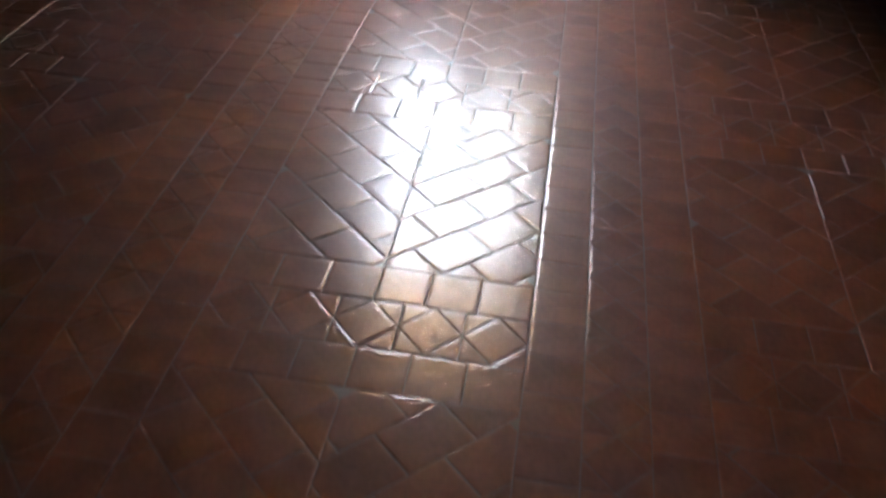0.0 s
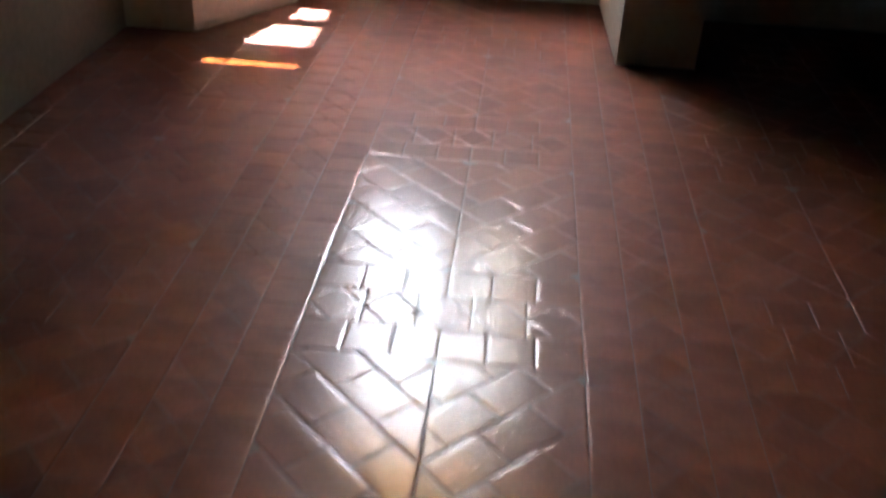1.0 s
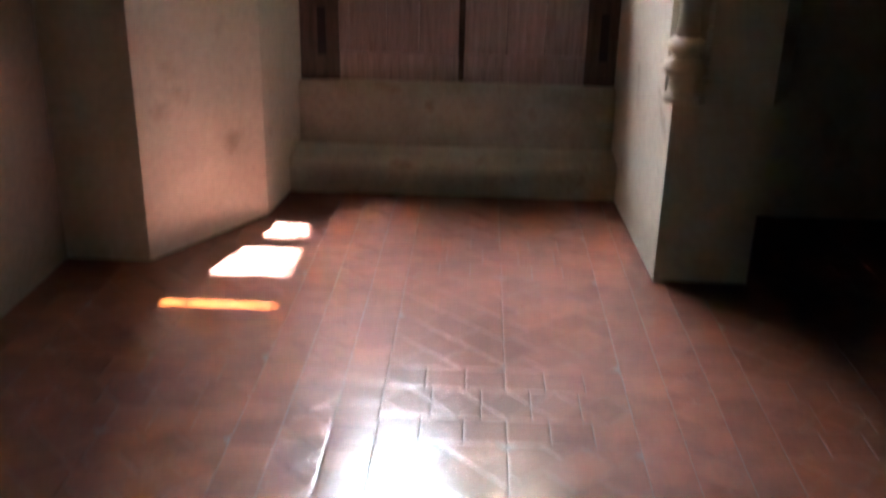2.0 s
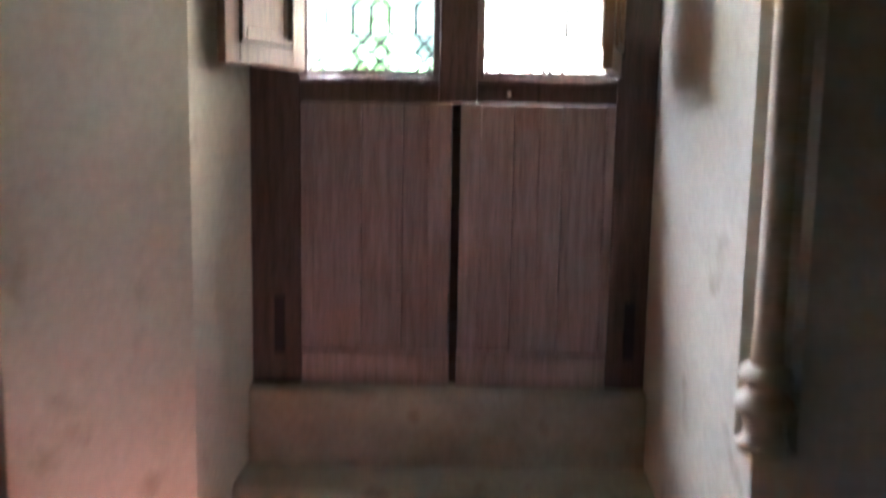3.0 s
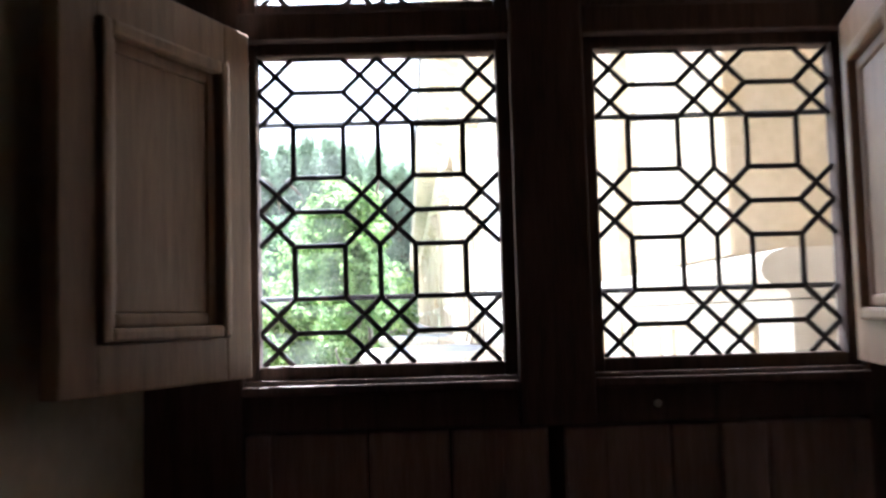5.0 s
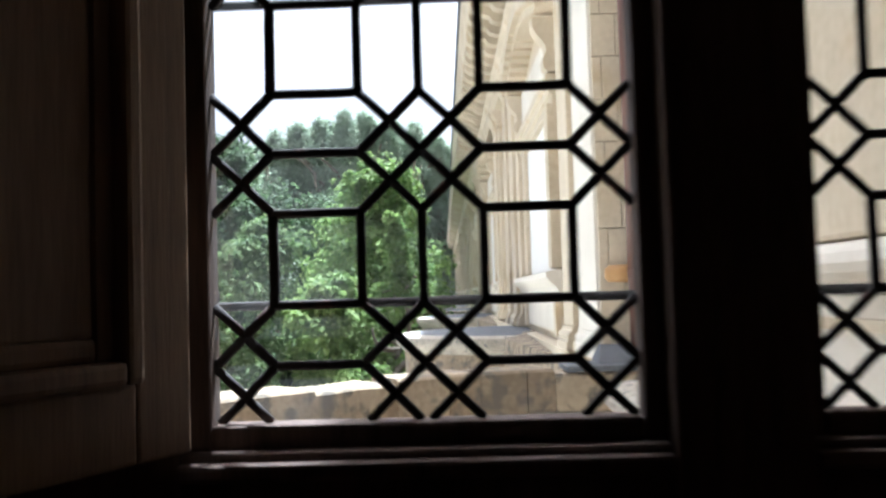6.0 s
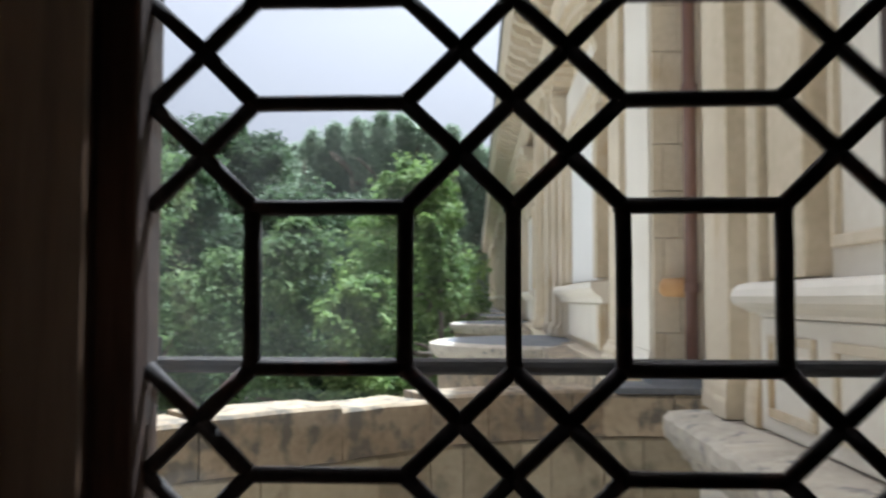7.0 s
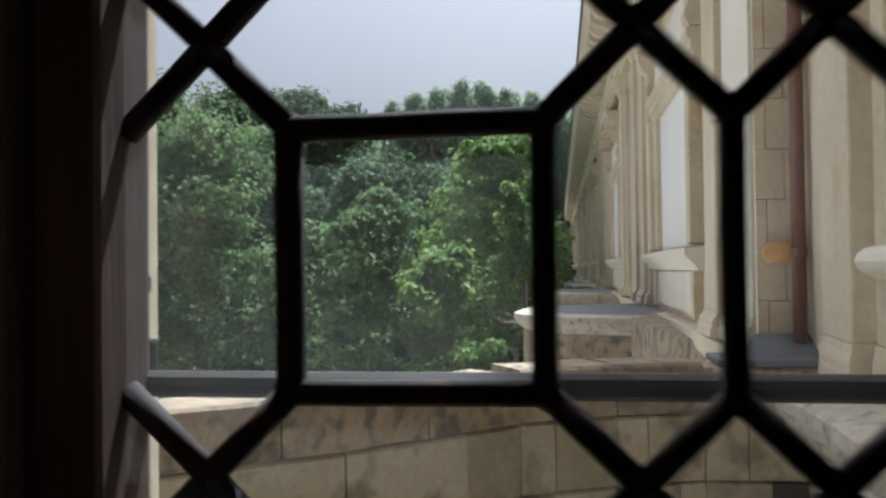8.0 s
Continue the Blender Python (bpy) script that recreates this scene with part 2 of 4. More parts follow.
# the outline of the masonry on either side of the window
left_plan = [(-0.765, 0.40), (-0.765, -0.05), (-0.816, -0.64), (-1.147, -1.2), (-1.47, -1.2), (-1.9, -1.2), (-1.9, 0.40)]
structure("wall_window_left", soften(prism(left_plan[::-1], -0.02, ROOM["top"]), 0.018), PLASTER, "cream limewashed stone wall with a splayed window reveal", "wall")
right_plan = [(0.725, 0.40), (0.725, -0.05), (0.76, -1.225), (1.105, -1.23), (1.105, -0.45), (2.9, -0.45), (2.9, 0.40)]
structure("wall_window_right_base", soften(prism(right_plan, -0.02, 0.67), 0.014), PLASTER, "cream limewashed stone pier beside the window, plain base", "wall")
right_upper = [(0.725, 0.40), (0.725, -0.05), (0.753, -1.09), (0.80, -1.13), (0.87, -1.15), (0.87, -1.225), (1.105, -1.23), (1.19, -1.10), (1.19, -0.45), (2.9, -0.45), (2.9, 0.40)]
structure("wall_window_right", prism(right_upper, 0.67, ROOM["top"]), PLASTER, "cream limewashed stone pier with a hollowed corner above its base", "wall")
# the dim outer walls carry their shade in the plaster's colour
structure("wall_left", boxed(-1.9, -1.47, ROOM["back"], -1.2, -0.02, ROOM["top"]), PLASTER_SHADED, "plaster side wall, toned dark for the dim room", "wall")
structure("wall_right", boxed(2.6, 2.9, ROOM["back"], -0.45, -0.02, ROOM["top"]), PLASTER_SHADED, "plaster side wall, toned dark for the deep shade", "wall")
structure("wall_back", boxed(-1.9, 2.9, ROOM["back"] - 0.3, ROOM["back"], -0.02, ROOM["top"]), PLASTER_SHADED, "unseen plaster end wall, toned dark for the dim room", "wall")
structure("wall_over_window", boxed(-0.765, 0.725, -0.6, 0.055, 4.12, ROOM["top"]), PLASTER, "cream limewashed lintel over the tall window", "wall")
structure("ceiling", boxed(-1.9, 2.9, ROOM["back"] - 0.3, 0.055, ROOM["top"], ROOM["top"] + 0.2), CEILING, "dark timber ceiling", "ceiling")

# the slender shaft on the pier's corner, with its moulded base
shaft = thing("colonnette", "slender carved stone shaft with a moulded base on the pier", "column", at=(0.795, -1.185, 0.67))
part("base", turned([(0.062, 0.0), (0.066, 0.02), (0.05, 0.035), (0.046, 0.085), (0.07, 0.10), (0.078, 0.118), (0.07, 0.136), (0.048, 0.15), (0.046, 0.168), (0.064, 0.182), (0.068, 0.196), (0.06, 0.212), (0.04, 0.225)], 0, 0, 24), PLASTER, shaft, "rounded base mouldings", smooth=True)
part("shaft", turned([(0.04, 0.225), (0.036, 0.3), (0.036, 4.0)], 0, 0, 20), PLASTER, shaft, smooth=True)

# ---- the steps under the window ----
step_bm = bmesh.new()
nx = 40
lower = []
for i in range(nx + 1):
    x = -0.79 + 1.54 * i / nx
    u = (x + 0.03) / 0.78
    dip = 0.022 * max(0.0, 1 - u * u)
    rows = [(-0.295, 0.0), (-0.302, 0.09), (-0.300, 0.150 - dip * 0.6), (-0.288, 0.168 - dip), (-0.265, 0.176 - dip), (-0.19, 0.186 - dip * 0.5), (-0.08, 0.195), (-0.08, 0.0)]
    lower.append([step_bm.verts.new((x, y + 0.006 * noise.noise((x * 4, z * 9, 0)), z)) for y, z in rows])
for a, b in zip(lower, lower[1:]):
    for k in range(7):
        step_bm.faces.new((a[k], b[k], b[k + 1], a[k + 1]))
step_bm.faces.new(lower[0])
step_bm.faces.new(lower[-1][::-1])
bmesh.ops.recalc_face_normals(step_bm, faces=step_bm.faces[:])
tagged(part("step", step_bm, STEP, smooth=True), "worn pale stone step, hollowed by use", "step", kind="structure")
upper_bm = bmesh.new()
upper = []
for i in range(nx + 1):
    x = -0.765 + 1.49 * i / nx
    rows = [(-0.115, 0.18), (-0.12, 0.30), (-0.122, 0.42), (-0.115, 0.458), (-0.10, 0.477), (-0.05, 0.482), (0.06, 0.482), (0.06, 0.18)]
    upper.append([upper_bm.verts.new((x, y + 0.008 * noise.noise((x * 3, z * 7, 4)), z)) for y, z in rows])
for a, b in zip(upper, upper[1:]):
    for k in range(7):
        upper_bm.faces.new((a[k], b[k], b[k + 1], a[k + 1]))
upper_bm.faces.new(upper[0])
upper_bm.faces.new(upper[-1][::-1])
bmesh.ops.recalc_face_normals(upper_bm, faces=upper_bm.faces[:])
tagged(part("step", upper_bm, STEP, smooth=True), "high stone kerb with a rounded edge under the oak panels", "step", kind="structure")
structure("wall_under_window", boxed(-0.765, 0.725, 0.06, 0.40, -0.02, 1.44), STONE, "stone wall outside, below the window sill", "wall")

# ---- the oak window ----
LX, RX, LW = -0.554, 0.094, 0.46
XS = [0, 0.066, 0.163, 0.230, 0.297, 0.394, 0.46]
TIERS = [(1.67, 0.592, 2), (2.365, 0.83, 3)]
window = tagged(new("window_1"), "tall dark oak window with leaded lights, open inner shutters and closed lower panels", "window", kind="structure")
FY0, FY1 = -0.045, 0.055
for name, dims in (("jamb", (-0.765, -0.58, FY0, FY1, 0.482, 4.12)), ("jamb", (0.58, 0.725, FY0, FY1, 0.482, 4.12)), ("mullion", (-0.07, 0.07, FY0 - 0.015, FY1, 1.55, 4.12)),
                   ("sill_rail", (-0.58, -0.07, FY0, FY1, 1.55, 1.645)), ("sill_rail", (0.07, 0.58, FY0, FY1, 1.55, 1.645)),
                   ("transom", (-0.58, -0.07, FY0 - 0.01, FY1, 2.285, 2.34)), ("transom", (0.07, 0.58, FY0 - 0.01, FY1, 2.285, 2.34)),
                   ("transom", (-0.58, -0.07, FY0 - 0.01, FY1, 3.222, 3.58)), ("transom", (0.07, 0.58, FY0 - 0.01, FY1, 3.222, 3.58)),
                   ("head", (-0.58, -0.07, FY0, FY1, 3.885, 4.12)), ("head", (0.07, 0.58, FY0, FY1, 3.885, 4.12))):
    part(name, boxed(*dims, bevel=0.006), OAK, window)
# a thin bead round each opening, on the room side
for x0, x1 in ((-0.58, -0.07), (0.07, 0.58)):
    part("sill_moulding", boxed(x0, x1, FY0 - 0.02, FY0 + 0.01, 1.618, 1.636, bevel=0.005), OAK, window)


def clip(poly, x0, x1, z0, z1):
    for axis, bound, keep in ((0, x0, 1), (0, x1, -1), (1, z0, 1), (1, z1, -1)):
        out = []
        for a, b in zip(poly, poly[1:] + poly[:1]):
            ina, inb = keep * (a[axis] - bound) >= -1e-9, keep * (b[axis] - bound) >= -1e-9
            if ina:
                out.append(a)
            if ina != inb:
                f = (bound - a[axis]) / (b[axis] - a[axis])
                out.append((a[0] + f * (b[0] - a[0]), a[1] + f * (b[1] - a[1])))
        poly = out
        if not poly:
            break
    return poly


def light_pattern(rows, height):
    """The outlines of all panes of one leaded light: squares, long and tall hexagons, and lozenges between them."""
    squares = [(0.127 + 0.232 * k, 0.227 + 0.232 * k) for k in range(rows)]
    gaps = [(-0.005, 0.127)] + [(a[1], b[0]) for a, b in zip(squares, squares[1:])] + [(squares[-1][1], squares[-1][1] + 0.132)]
    columns = [(0.066, 0.163), (0.297, 0.394)]
    bars = [0.0, 0.230, 0.46]
    panes = []
    for z0, z1 in squares:
        for x0, x1 in columns:
            panes.append([(x0, z0), (x1, z0), (x1, z1), (x0, z1)])
        for bar in bars:
            for side in (-1, 1):
                edge = bar + side * 0.067
                if -0.001 < edge < 0.461:
                    half = bar + side * 0.0335
                    panes.append([(bar, z0), (half, z0 - 0.033), (edge, z0), (edge, z1), (half, z1 + 0.033), (bar, z1)])
    for g0, g1 in gaps:
        mid = (g0 + g1) / 2
        for x0, x1 in columns:
            panes.append([(x0, g0), (x1, g0), (x1 + 0.0335, g0 + 0.033), (x1, mid), (x0, mid), (x0 - 0.0335, g0 + 0.033)])
            panes.append([(x0, mid), (x1, mid), (x1 + 0.0335, mid + 0.033), (x1, g1), (x0, g1), (x0 - 0.0335, mid + 0.033)])
        for bar in bars:
            for low in (g0, mid):
                panes.append([(bar, low), (bar + 0.0335, low + 0.033), (bar, low + 0.066), (bar - 0.0335, low + 0.033)])
            for side in (-1, 1):
                node = bar + side * 0.067
                panes.append([(node, mid), (bar + side * 0.0335, mid + 0.033), (bar, mid), (bar + side * 0.0335, mid - 0.033)])
    out = []
    for pane in panes:
        shape = clip(pane, 0.0, 0.46, 0.0, height)
        area = 0.5 * abs(sum(a[0] * b[1] - b[0] * a[1] for a, b in zip(shape, shape[1:] + shape[:1]))) if len(shape) > 2 else 0
        if area > 2e-4:
            out.append(shape)
    return out


def came_lines(panes, height):
    """Each border between panes once, as a pair of ends."""
    seen = {}
    for shape in panes:
        for a, b in zip(shape, shape[1:] + shape[:1]):
            if math.dist(a, b) < 0.004:
                continue
            on_edge = any(abs(a[i] - e) < 1e-4 and abs(b[i] - e) < 1e-4 for i, e in ((0, 0), (0, 0.46), (1, 0), (1, height)))
            if not on_edge:
                key = tuple(sorted((tuple(round(v, 3) for v in a), tuple(round(v, 3) for v in b))))
                seen[key] = 1
    return list(seen)


def came(bm, a, b, wide=0.0098, deep=0.0075):
    """One lead came between two points of the light, with a rounded back."""
    (ax, az), (bx, bz) = a, b
    length = math.dist(a, b)
    sx, sz = (bx - ax) / length, (bz - az) / length
    across = Vector((-sz, 0, sx))
    outline = [(-0.5, -0.25), (-0.3, -0.5), (0.3, -0.5), (0.5, -0.25), (0.5, 0.25), (0.3, 0.5), (-0.3, 0.5), (-0.5, 0.25)]
    rings = []
    steps = max(1, int(length / 0.03))
    for k in range(steps + 1):
        f = k / steps
        base = Vector((ax + (bx - ax) * f, 0, az + (bz - az) * f))
        wob = 0.0007 * noise.noise(base * 60)
        rings.append([bm.verts.new(base + across * (u * wide + wob) + Vector((0, v * deep + wob, 0))) for u, v in outline])
    for p, q in zip(rings, rings[1:]):
        for k in range(8):
            j = (k + 1) % 8
            bm.faces.new((p[k], p[j], q[j], q[k]))
    bm.faces.new(rings[0][::-1])
    bm.faces.new(rings[-1])


def leaded_light(x, z, height, rows):
    light = tagged(new("leaded_light"), parent_label)
    light.parent = window
    light.location = (x, 0, z)
    panes = light_pattern(rows, height)
    lines = came_lines(panes, height)
    bm = bmesh.new()
    joints = {}
    for a, b in lines:
        came(bm, a, b)
        joints[a] = joints.get(a, 0) + 1
        joints[b] = joints.get(b, 0) + 1
    for (jx, jz), count in joints.items():
        if count > 1:
            bmesh.ops.create_icosphere(bm, subdivisions=1, radius=0.0072, matrix=Matrix.Translation((jx, 0, jz)) @ Matrix.Diagonal((1, 0.62, 1, 1)))
    part("lead_came", bm, LEAD, light, "dark lead cames with soldered joints", smooth=True)
    for shape in panes:
        cx, cz = sum(p[0] for p in shape) / len(shape), sum(p[1] for p in shape) / len(shape)
        tilt = [random.uniform(-0.0008, 0.0008) for _ in range(2)]
        bm = bmesh.new()
        front = [bm.verts.new((px, -0.001 + tilt[0] * (px - cx) / 0.05 + tilt[1] * (pz - cz) / 0.05, pz)) for px, pz in shape]
        bm.faces.new(front)
        pane = part("pane", bm, GLASS, light)
        pane.visible_shadow = False
    rim = 0.026
    for dims in ((-rim, 0, -rim, height + rim), (0.46, 0.46 + rim, -rim, height + rim), (0, 0.46, -rim, 0), (0, 0.46, height, height + rim)):
        part("casement_rail", boxed(dims[0], dims[1], -0.024, 0.022, dims[2], dims[3], bevel=0.005), OAK, light)
    for bz in [0.127 + 0.232 * k for k in range(rows)][:1] + [0.457 + 0.01]:
        bar = bmesh.new()
        bmesh.ops.create_cone(bar, cap_ends=True, segments=10, radius1=0.0055, radius2=0.0055, depth=0.48, matrix=Matrix.Translation((0.23, 0.02, bz)) @ Matrix.Rotation(radians(90), 4, "Y"))
        part("saddle_bar", bar, IRON, light)
    return light


parent_label = "leaded glass casement of squares, hexagons and lozenges"
for z, height, rows in TIERS:
    for x in (LX, RX):
        leaded_light(x, z, height, rows)
for x in (-0.58, 0.07):
    for k in range(4):
        x0 = x + 0.51 * k / 4
        pane = part("top_pane", boxed(x0 + 0.004, x0 + 0.1235, 0.0, 0.004, 3.58, 3.885), AMBER, window, "amber glass pane")
        pane.visible_shadow = True
        part("top_bar", boxed(x0 - 0.005, x0 + 0.005, -0.006, 0.01, 3.58, 3.885), LEAD, window)

for hx, hy, hz, hh in ((-0.563, 0.024, 1.838, 0.004), (-0.561, 0.026, 1.806, 0.009), (-0.563, 0.024, 2.12, 0.006)):
    part("window_catch", boxed(hx - 0.007, hx + 0.005, hy - 0.003, hy + 0.006, hz - hh, hz + hh, bevel=0.002), IRON, window, "small rusty iron window catch")
nail = bmesh.new()
bmesh.ops.create_icosphere(nail, subdivisions=2, radius=0.008, matrix=Matrix.Translation((0.185, FY0 - 0.001, 1.585)) @ Matrix.Diagonal((1, 0.5, 1, 1)))
part("nail", nail, STONE_PALE, window, "bright nail head")

# closed oak leaves below the lights: boards, battens and rails, meeting at a dark gap in the middle
for x0, x1, joints, battens in ((-0.58, -0.012, (-0.353, -0.20), ((-0.578, -0.53), (-0.105, -0.022))), (0.006, 0.58, (0.21, 0.387), ((0.012, 0.09), (0.30, 0.385), (0.545, 0.578)))):
    leaf = tagged(new("lower_panel"), "closed dark oak leaf of upright boards and battens")
    leaf.parent = window
    edges = [x0 + 0.004, *joints, x1 - 0.004]
    for a, b in zip(edges, edges[1:]):
        part("board", boxed(a + 0.002, b - 0.002, -0.035, -0.009, 0.616, 1.546, bevel=0.004), OAK_BOARD, leaf)
    part("bottom_rail", boxed(x0 + 0.004, x1 - 0.004, -0.050, -0.005, 0.486, 0.614, bevel=0.006), OAK_BOARD, leaf)
    part("backing", boxed(x0 - 0.001, x1 + 0.001, -0.008, 0.05, 0.482, 1.549), OAK, leaf)
    for a, b in battens:
        part("batten", boxed(a, b, -0.048, -0.034, 0.617, 1.546, bevel=0.005), OAK_BOARD, leaf)
part("gap_strip", boxed(-0.0125, 0.0065, -0.004, 0.05, 0.482, 1.549), OAK, window)
# a black strip low on each jamb
for x in (-0.66, 0.66):
    strap = boxed(x - 0.02, x + 0.02, FY0 - 0.008, FY0 + 0.002, 0.60, 0.82, bevel=0.004)
    part("dark_jamb_strip", strap, IRON, window, "black upright strip low on the jamb")


def shutter(x, z0, z1, width, angle, side):
    """A framed shutter leaf, hinged at x; side is the way it reaches when closed."""
    ob = thing("shutter", "open sun-bleached oak shutter with a moulded panel", "shutter", "inner window shutters", at=(x, -0.075, z0))
    ob.rotation_euler = (0, 0, angle)
    h, t, st = z1 - z0, 0.034, 0.075
    s = side
    def bx(a, b, y0, y1, c, d, bev=0.004):
        return boxed(min(s * a, s * b), max(s * a, s * b), y0, y1, c, d, bev)
    part("stile", bx(0, st, 0, t, 0, h), OAK_PALE, ob)
    part("stile", bx(width - st, width, 0, t, 0, h), OAK_PALE, ob)
    part("rail", bx(st, width - st, 0, t, 0, st), OAK_PALE, ob)
    part("rail", bx(st, width - st, 0, t, h - st, h), OAK_PALE, ob)
    for k, (ins, y0, y1) in enumerate(((st, -0.012, t + 0.012), (st + 0.022, 0.004, t - 0.004))):
        w = 0.022
        for dims in ((ins, ins + w, ins, h - ins), (width - ins - w, width - ins, ins, h - ins), (ins + w, width - ins - w, ins, ins + w), (ins + w, width - ins - w, h - ins - w, h - ins)):
            part("panel_moulding", bx(dims[0], dims[1], y0, y1, dims[2], dims[3], 0.006), OAK_PALE, ob)
    ins = st + 0.044
    part("panel", bx(ins, width - ins, 0.009, t - 0.009, ins, h - ins, 0.003), OAK_PALE, ob)
    for hz in (0.1 * h + 0.03, 0.9 * h - 0.03):
        pin = bmesh.new()
        bmesh.ops.create_cone(pin, cap_ends=True, segments=10, radius1=0.007, radius2=0.007, depth=0.06, matrix=Matrix.Translation((0, -0.004, hz)))
        part("hinge", pin, IRON, ob, "small iron pin hinge")
    return ob


for z0, z1 in ((1.655, 2.285), (2.36, 3.21)):
    shutter(-0.585, z0, z1, 0.46, radians(-113), 1)
    shutter(0.585, z0, z1, 0.46, radians(77), -1)


# ---- outside: ground, trees ----
# the ground sheet is hidden by the trees and serves as a reflector
GROUND_Z = -6.0
bm = bmesh.new()
span = 2500
verts = [[bm.verts.new((span * (i / 12 - 1) * abs(i / 12 - 1), span * (j / 12 - 1) * abs(j / 12 - 1), GROUND_Z)) for j in range(25)] for i in range(25)]
for i in range(24):
    for j in range(24):
        bm.faces.new((verts[i][j], verts[i + 1][j], verts[i + 1][j + 1], verts[i][j + 1]))
structure("ground", bm, BOUNCE_GROUND, "unseen ground below the gallery, made pale to bounce sunlight", "ground")


def leaf_mesh(name, centres, radii, per, size, mat, rng, droop=0.2, tall=0.7):
    """Many small folded leaves in clumps round the given centres."""
    count = len(centres) * per
    c = np.repeat(np.array(centres), per, 0)
    r = np.repeat(np.array(radii), per)[:, None]
    way = rng.normal(size=(count, 3))
    way /= np.linalg.norm(way, axis=1)[:, None]
    base = c + way * r * (0.4 + 0.65 * rng.random((count, 1))) * [1, 1, tall]
    face = 0.75 * way + [0, 0, 0.7] + 0.4 * rng.normal(size=(count, 3))
    face /= np.linalg.norm(face, axis=1)[:, None]
    ahead = np.cross(face, rng.normal(size=(count, 3)))
    ahead /= np.linalg.norm(ahead, axis=1)[:, None]
    ahead -= [0, 0, droop]
    side = np.cross(face, ahead)
    side /= np.linalg.norm(side, axis=1)[:, None]
    s = size * (0.6 + 0.8 * rng.random((count, 1)))
    fold = np.cross(ahead, side) * s * 0.12
    corners = np.stack([base, base + ahead * s * 0.5 + side * s * 0.34 + fold, base + ahead * s, base + ahead * s * 0.5 - side * s * 0.34 + fold], 1).reshape(-1, 3)
    faces = np.arange(count * 4).reshape(-1, 4)
    tri = np.concatenate([faces[:, [0, 1, 2]], faces[:, [0, 2, 3]]])
    me = bpy.data.meshes.new(name)
    me.from_pydata(corners.tolist(), [], tri.tolist())
    me.materials.append(mat)
    return me


def limb(bm, a, b, ra, rb, bend=0.0, rng=None):
    a, b = Vector(a), Vector(b)
    axis = (b - a).normalized()
    side = axis.orthogonal().normalized()
    other = axis.cross(side)
    rings = []
    for k in range(6):
        f = k / 5
        mid = a.lerp(b, f) + side * bend * math.sin(f * math.pi)
        r = ra + (rb - ra) * f
        rings.append([bm.verts.new(mid + r * (math.cos(t) * side + math.sin(t) * other)) for t in [2 * math.pi * q / 8 for q in range(8)]])
    for p, q in zip(rings, rings[1:]):
        for k in range(8):
            bm.faces.new((p[k], p[(k + 1) % 8], q[(k + 1) % 8], q[k]))
    bm.faces.new(rings[-1])


def tree(x, y, top, wide, mat, label, seed, clumps=112, per=101, size=0.221, slim=False, low=0.25, stout=1.0):
    """A tree with a trunk, limbs and an uneven crown of leaf clumps; top is the crown's highest z."""
    rng = np.random.default_rng(seed)
    ob = thing("tree", label, "tree", "trees on the river bank", at=(x, y, GROUND_Z))
    h = top - GROUND_Z
    bm = bmesh.new()
    fork = h * (0.8 if slim else 0.5)
    limb(bm, (0, 0, -0.1), (rng.normal() * 0.3, rng.normal() * 0.3, fork), 0.035 * h * stout * (0.6 if slim else 1), 0.012 * h * stout, 0.2)
    for k in range(7):
        ang, up = rng.random() * 6.28, fork * (0.5 + 0.45 * rng.random())
        reach = wide * (0.45 + 0.3 * rng.random())
        limb(bm, (0, 0, up), (reach * math.cos(ang), reach * math.sin(ang), min(h * 0.92, up + reach * 0.9)), 0.010 * h, 0.003 * h, 0.3)
    part("trunk", bm, BARK, ob, smooth=True)
    # main boughs, then clumps spread over each bough's outside
    boughs = []
    for k in range(9 if not slim else 7):
        f = (k + 0.5) / (9 if not slim else 7)
        zc = h * (low + (0.93 - low) * f)
        swell = math.sin(math.pi * min(1, 0.18 + 0.82 * f)) ** 0.6
        ang, off = k * 2.4 + rng.random(), wide * 0.5 * swell * (0.5 + 0.5 * rng.random())
        boughs.append((off * math.cos(ang), off * math.sin(ang), zc, wide * (0.34 + 0.26 * swell) * (0.8 + 0.4 * rng.random())))
    boughs.append((0, 0, h * 0.90, wide * 0.34))
    if slim:
        boughs = []
    centres, radii = [], []
    for k in range(clumps if slim else 0):
        # upswept sprays along a tapering spire
        f = (k + rng.random()) / clumps
        out = wide * 0.5 * (1 - f) ** 0.33 * math.sqrt(rng.random())
        ang = rng.random() * 6.28
        centres.append((out * math.cos(ang), out * math.sin(ang), h * (low + (0.96 - low) * f)))
        radii.append(wide * (0.13 + 0.12 * (1 - f) ** 0.5))
    for k in range(0 if slim else clumps):
        bx, by, bz, br = boughs[k % len(boughs)]
        way = rng.normal(size=3)
        way /= np.linalg.norm(way)
        q = br * (0.55 + 0.5 * rng.random())
        centres.append((bx + way[0] * q, by + way[1] * q, min(h * 0.985, bz + way[2] * q * 0.85)))
        radii.append(wide * (0.12 + 0.2 * rng.random() ** 2))
    crown = new("crown", leaf_mesh("crown", centres, radii, per, size, mat, rng, tall=1.3 if slim else 0.7))
    crown.parent = ob
    return ob


# bearings are degrees to the left of straight ahead, seen from the window
def planted(bearing, far, top, wide, mat, label, seed, **kw):
    bearing += 0.5
    return tree(-0.35 - far * math.sin(radians(bearing)), far * math.cos(radians(bearing)), top, wide, mat, label, seed, **kw)


